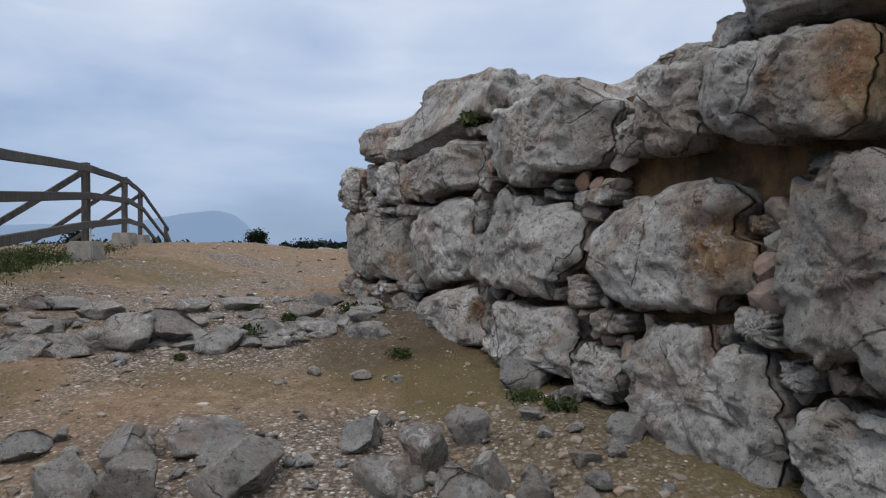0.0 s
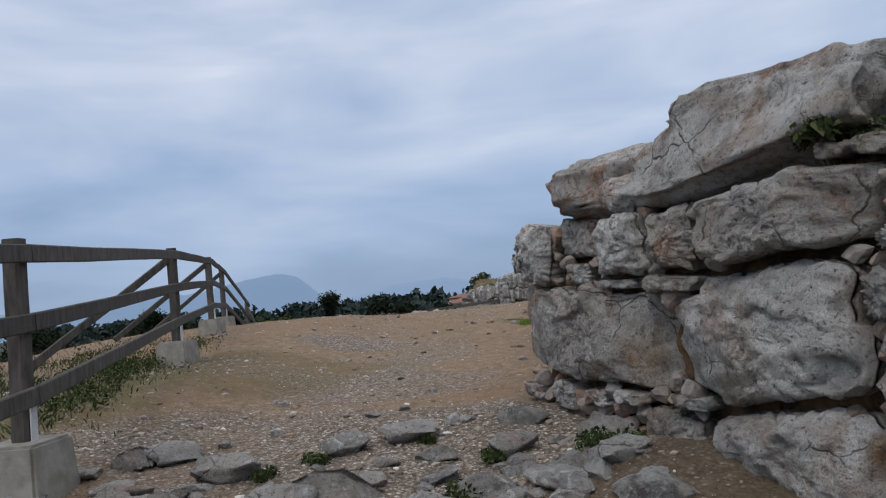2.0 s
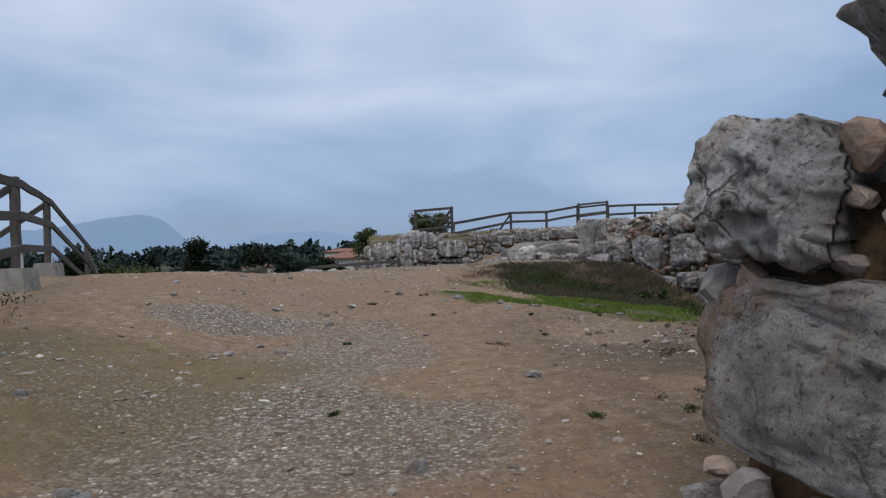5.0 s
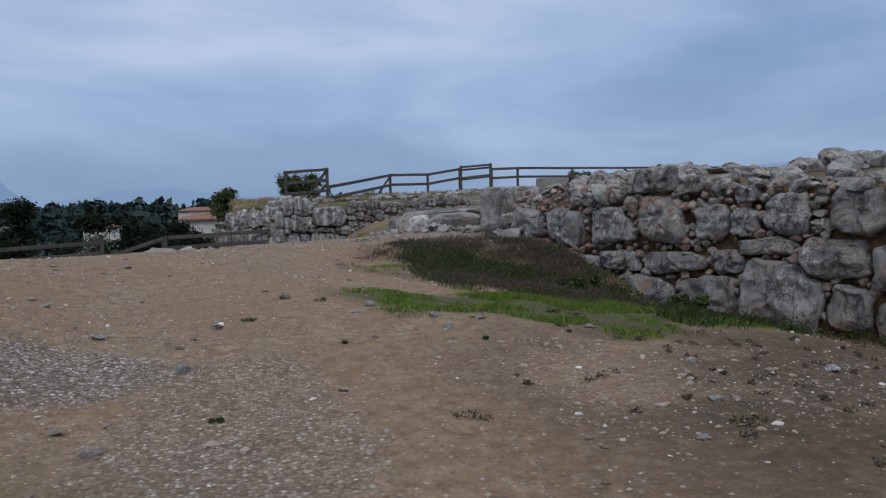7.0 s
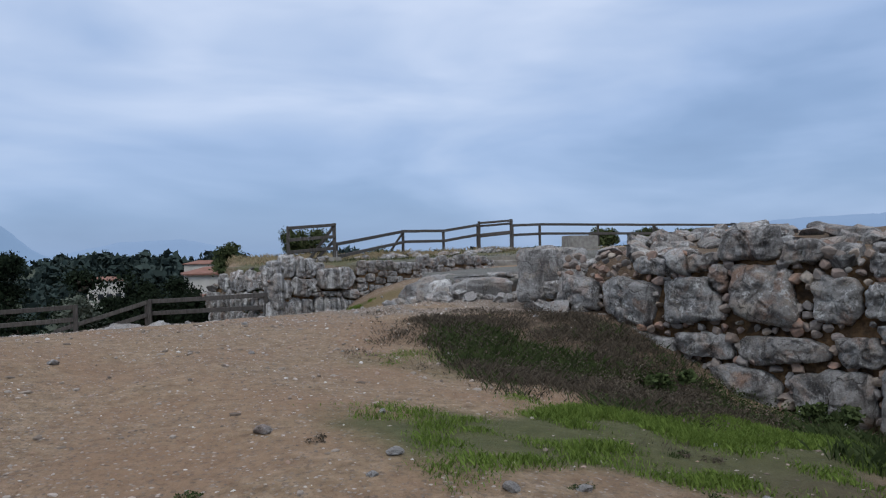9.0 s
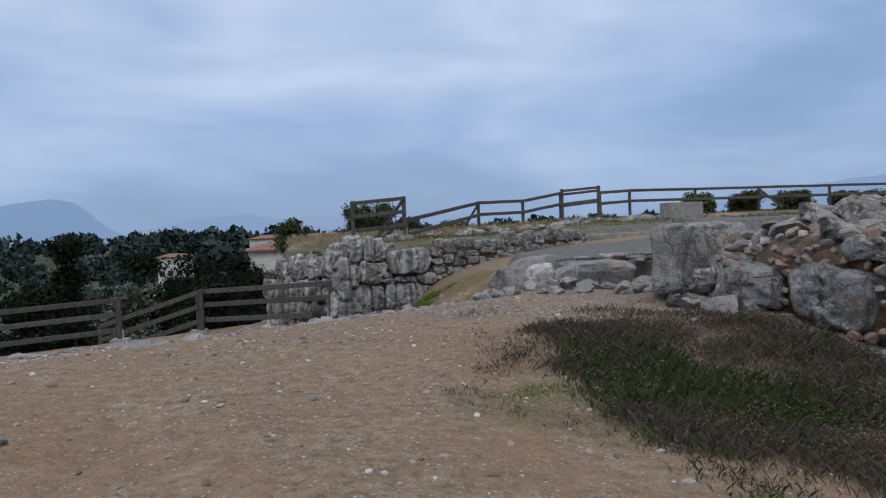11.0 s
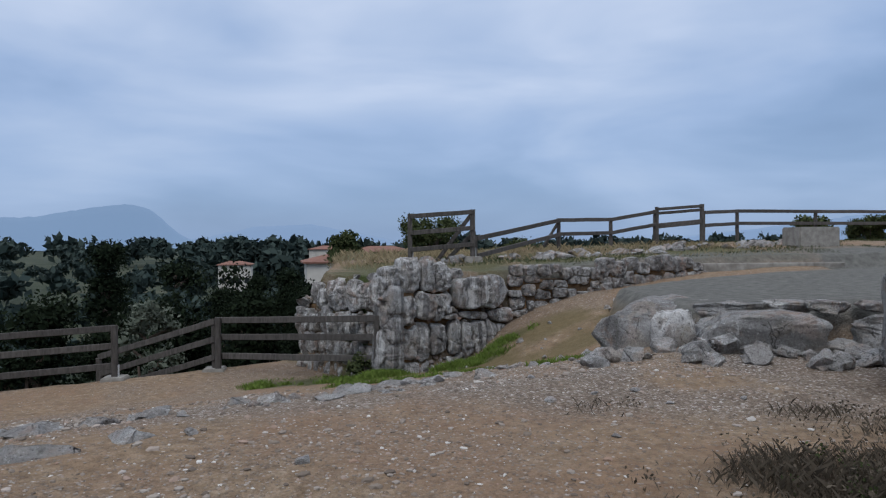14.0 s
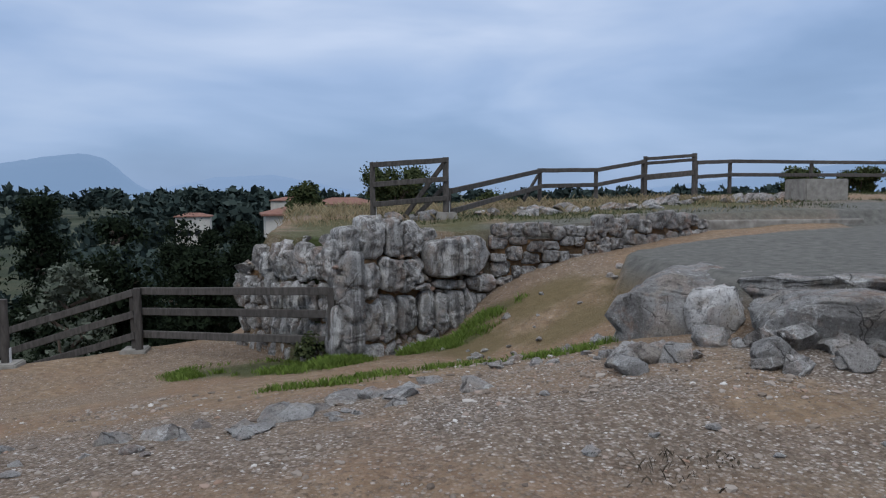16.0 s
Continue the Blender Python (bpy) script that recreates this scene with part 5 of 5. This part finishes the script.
on_face(3.1, 2.5, 0.22, 1)
on_face(2.28, 1.3, 0.12, 2)
on_face(3.35, 1.2, 0.10, 3)
bush(0.15, 43.0, gz(0.15, 43.0), 1.15, BUSHLEAF, "dark shrub behind the fence panel", 11, 20, 260, 0.04)
bush(4.9, 49.5, gz(4.9, 49.5), 1.6, BUSHLEAF, "rounded dark shrub on the skyline", 12, 16, 240, 0.055)
bush(-1.95, 31.3, gz(-2.1, 30.6), 0.35, BUSHLEAF, "green shrub at the bastion's foot", 13, 8, 110, 0.03)
bush(2.9, 19.4, gz(2.9, 19.4), 0.35, WEED, "dark green shrub at the wall's foot", 14, 8, 130, 0.03)
bush(3.7, 17.8, gz(3.7, 17.8), 0.30, WEED, "dark green shrub at the wall's foot", 15, 8, 120, 0.03)
bush(-10.6, 29.5, gz(-10.6, 29.5), 1.3, BUSHLEAF, "dark shrub beyond the fence", 16, 14, 160, 0.07)
for k, (x, y) in enumerate(((17, 47), (20, 47.5), (23, 48), (26, 48), (29, 49))):
    bush(x, y, gz(x, y), 0.95, BUSHLEAF, "dark hedge bush at the terrace's edge", 20 + k, 14, 220, 0.06)
bush(34, 56, gz(34, 56) , 2.6, PINE, "dark tree top over the hedge", 31, 14, 160, 0.12)

# pines below the hill, with an olive in front
for k, (x, y, top, r) in enumerate(((-17.5, 47, 2.6, 3.2), (-15.0, 55, 3.1, 2.8), (-10.3, 49.5, 2.4, 3.4), (-13.0, 43, 1.6, 3.0), (-9.2, 57, 2.0, 3.2), (-7.3, 62, 1.3, 2.8), (-6.5, 47, 0.9, 2.8), (-20, 41, 2.2, 3.4), (-24, 45, 2.8, 3.6), (-22, 52, 2.4, 3.4), (-28, 50, 2.0, 3.6), (-5.2, 54, 0.8, 2.6), (-12, 66, 0.6, 3.5), (-18, 64, 0.5, 3.5), (-16, 39, 0.8, 3.2), (-26, 38, 1.8, 3.6), (-31, 43, 2.2, 3.8), (-9.5, 43.5, 0.3, 2.6), (-36, 52, 2.0, 4), (-4.6, 50, -0.4, 2.6), (-6.2, 58, 1.95, 2.6), (-8.6, 60, 1.95, 2.8))):
    g = gz(x, y)
    tree("pine_tree", "dark green pine below the hill", x, y, g, top - 0.45 - g, r, PINE, 200 + k, 50, 380, 0.075, 0.1, "pines below the hill")
tree("pine_tree", "round-crowned green pine before red-roofed houses", -3.7, 66, gz(-3.7, 66), 3.3 - gz(-3.7, 66), 2.6, BUSHLEAF, 230, 40, 220, 0.11, 0.35)
tree("olive_tree", "silvery olive tree behind the railing", -8.1, 38.9, gz(-8.1, 38.9), 1.35 - gz(-8.1, 38.9), 1.7, OLIVE, 240, 30, 130, 0.06, 0.25)

# ---- plain below ----


def house(x, y, z, lx, ly, h, rz, label, windows=4):
    top = thing("house", label, "house", (x, y, z))
    top.rotation_euler = (0, 0, radians(rz))
    bm = bmesh.new()
    bmesh.ops.create_cube(bm, size=1.0)
    for v in bm.verts:
        v.co = Vector((v.co.x * lx, v.co.y * ly, (v.co.z + 0.5) * (h + 1.5) - 1.5))
    part("wall", bm, PLASTER, top)
    bm = bmesh.new()
    o, rh = 0.4, 0.06 * ly + 0.35
    b = [bm.verts.new((sx * (lx / 2 + o), sy * (ly / 2 + o), h)) for sx, sy in ((-1, -1), (1, -1), (1, 1), (-1, 1))]
    c = [bm.verts.new((sx * (lx / 2 + o), sy * (ly / 2 + o), h + 0.18)) for sx, sy in ((-1, -1), (1, -1), (1, 1), (-1, 1))]
    r = [bm.verts.new((sx * (lx / 2 - ly * 0.35), 0, h + 0.18 + rh)) for sx in (-1, 1)]
    for f in ((b[3], b[2], b[1], b[0]), (b[0], b[1], c[1], c[0]), (b[1], b[2], c[2], c[1]), (b[2], b[3], c[3], c[2]), (b[3], b[0], c[0], c[3]), (c[0], c[1], r[1], r[0]), (c[2], c[3], r[0], r[1]), (c[1], c[2], r[1]), (c[3], c[0], r[0])):
        bm.faces.new(f)
    part("roof", bm, ROOF, top)
    for k in range(windows):
        bm = bmesh.new()
        bmesh.ops.create_cube(bm, size=1.0)
        wx = (k + 0.5) / windows * lx - lx / 2
        for v in bm.verts:
            v.co = Vector((wx + v.co.x * 1.1, -ly / 2 + v.co.y * 0.12, h * 0.62 + v.co.z * 1.2))
        part("window", bm, WINDOW, top)


house(-5.4, 95, -10.5, 7.6, 6, 11.3, 8, "long white house with a low red tiled roof", 0)
house(-4.9, 79, -9.5, 5, 5, 8.2, 40, "house with a red tiled roof among trees", 2)
house(-0.9, 118, -11, 9, 8, 12.4, -5, "cream house with a red tiled roof", 5)
house(-33, 180, -11, 7, 6, 9.0, 6, "pale house far out on the plain", 4)
house(-13, 210, -11, 12, 9, 12.0, 0, "cream building far out on the plain", 5)


def far_wood(name, label, spots, mat, seed, size):
    rnd = random.Random(seed)
    vs, fs = [], []
    for x, y, z, r, h in spots:
        for _ in range(5):
            c = Vector((x + rnd.uniform(-r, r) * 0.7, y + rnd.uniform(-r, r) * 0.7, z + h * rnd.uniform(0.35, 0.8)))
            leaves(vs, fs, c, min(r, h) * rnd.uniform(0.4, 0.7), 24, size * (r / 4), rnd, 0.8)
    me = bpy.data.meshes.new(name)
    me.from_pydata([tuple(v) for v in vs], [], fs)
    me.materials.append(mat)
    tagged(new(name, me), label, "woods", kind="stuff")


rf = random.Random(91)
spots = []
for k in range(420):
    a, dd = radians(rf.uniform(-60, 25)), 10 ** rf.uniform(1.98, 2.75)
    spots.append((dd * math.sin(a), dd * math.cos(a), -12.6, rf.uniform(2.5, 5.5) * (dd / 150) ** 0.3, rf.uniform(4, 8.5)))
far_wood("far_trees", "scattered dark trees and groves on the plain", spots, FARTREE, 92, 1.1)
spots = [(-36 + rf.uniform(-9, 14), 205 + rf.uniform(-10, 10), -12.5, rf.uniform(4, 6), rf.uniform(15, 19.5)) for _ in range(30)]
far_wood("grove", "dense dark grove standing on the plain", spots, FARTREE, 93, 0.9)
spots = []
for k in range(330):
    a, dd = radians(rf.uniform(-62, 70)), rf.uniform(600, 900)
    spots.append((dd * math.sin(a), dd * math.cos(a), -12.5, rf.uniform(9, 16), rf.uniform(13, 22)))
far_wood("far_treeline", "far tree line across the plain", spots, FARTREE, 94, 1.0)


def ridge(name, label, dist, az0, az1, height, material, seed):
    n = 160
    rows = []
    for k in range(n + 1):
        az = az0 + (az1 - az0) * k / n
        a = radians(az)
        h = height(az) * (1 + 0.05 * noise.noise(Vector((az * 0.8, seed, 0)))) + dist * 0.0012 * noise.noise(Vector((az * 2.3, seed, 1)))
        rows.append([(dist * q * math.sin(a), dist * q * math.cos(a), zz) for q, zz in ((1.0, -16), (1.03, h * 0.35 - 8), (1.07, h * 0.75), (1.10, h), (1.25, -16))])
    me = bpy.data.meshes.new(name)
    m = len(rows[0])
    me.from_pydata([p for r in rows for p in r], [], [(i * m + j, (i + 1) * m + j, (i + 1) * m + j + 1, i * m + j + 1) for i in range(n) for j in range(m - 1)])
    me.polygons.foreach_set("use_smooth", [True] * len(me.polygons))
    me.materials.append(material)
    tagged(new(name, me), label, "hill", kind="structure")


def elev(dist, *stops):
    return lambda az: dist * 1.1 * math.tan(radians(float(np.interp(az, [s[0] for s in stops], [s[1] for s in stops]))))


# ridges that glow blue in place of hazy air
ridge("backdrop_hill", "blue hill with a steep cliff end, its haze a painted glow", 2300, -60, -13.6, elev(2300, (-60, 0.8), (-38, 1.5), (-24.5, 2.0), (-21, 2.7), (-18.7, 3.0), (-17.2, 2.7), (-16.2, 1.9), (-15.2, 0.9), (-13.6, 0.0)), HILL, 3)
ridge("backdrop_far_hill", "low far hill, its haze a painted glow", 2600, -16, 2, elev(2600, (-16, 0.1), (-13, 0.5), (-9.5, 1.3), (-5, 1.5), (-2, 0.9), (2, 0.0)), HILL_FAR, 5)
ridge("backdrop_mountains", "high mountain slopes, their haze a painted glow", 2500, 22, 85, elev(2500, (22, 0.0), (30, 0.9), (36, 1.7), (42, 2.3), (60, 2.8), (85, 1.8)), HILL_FAR, 7)
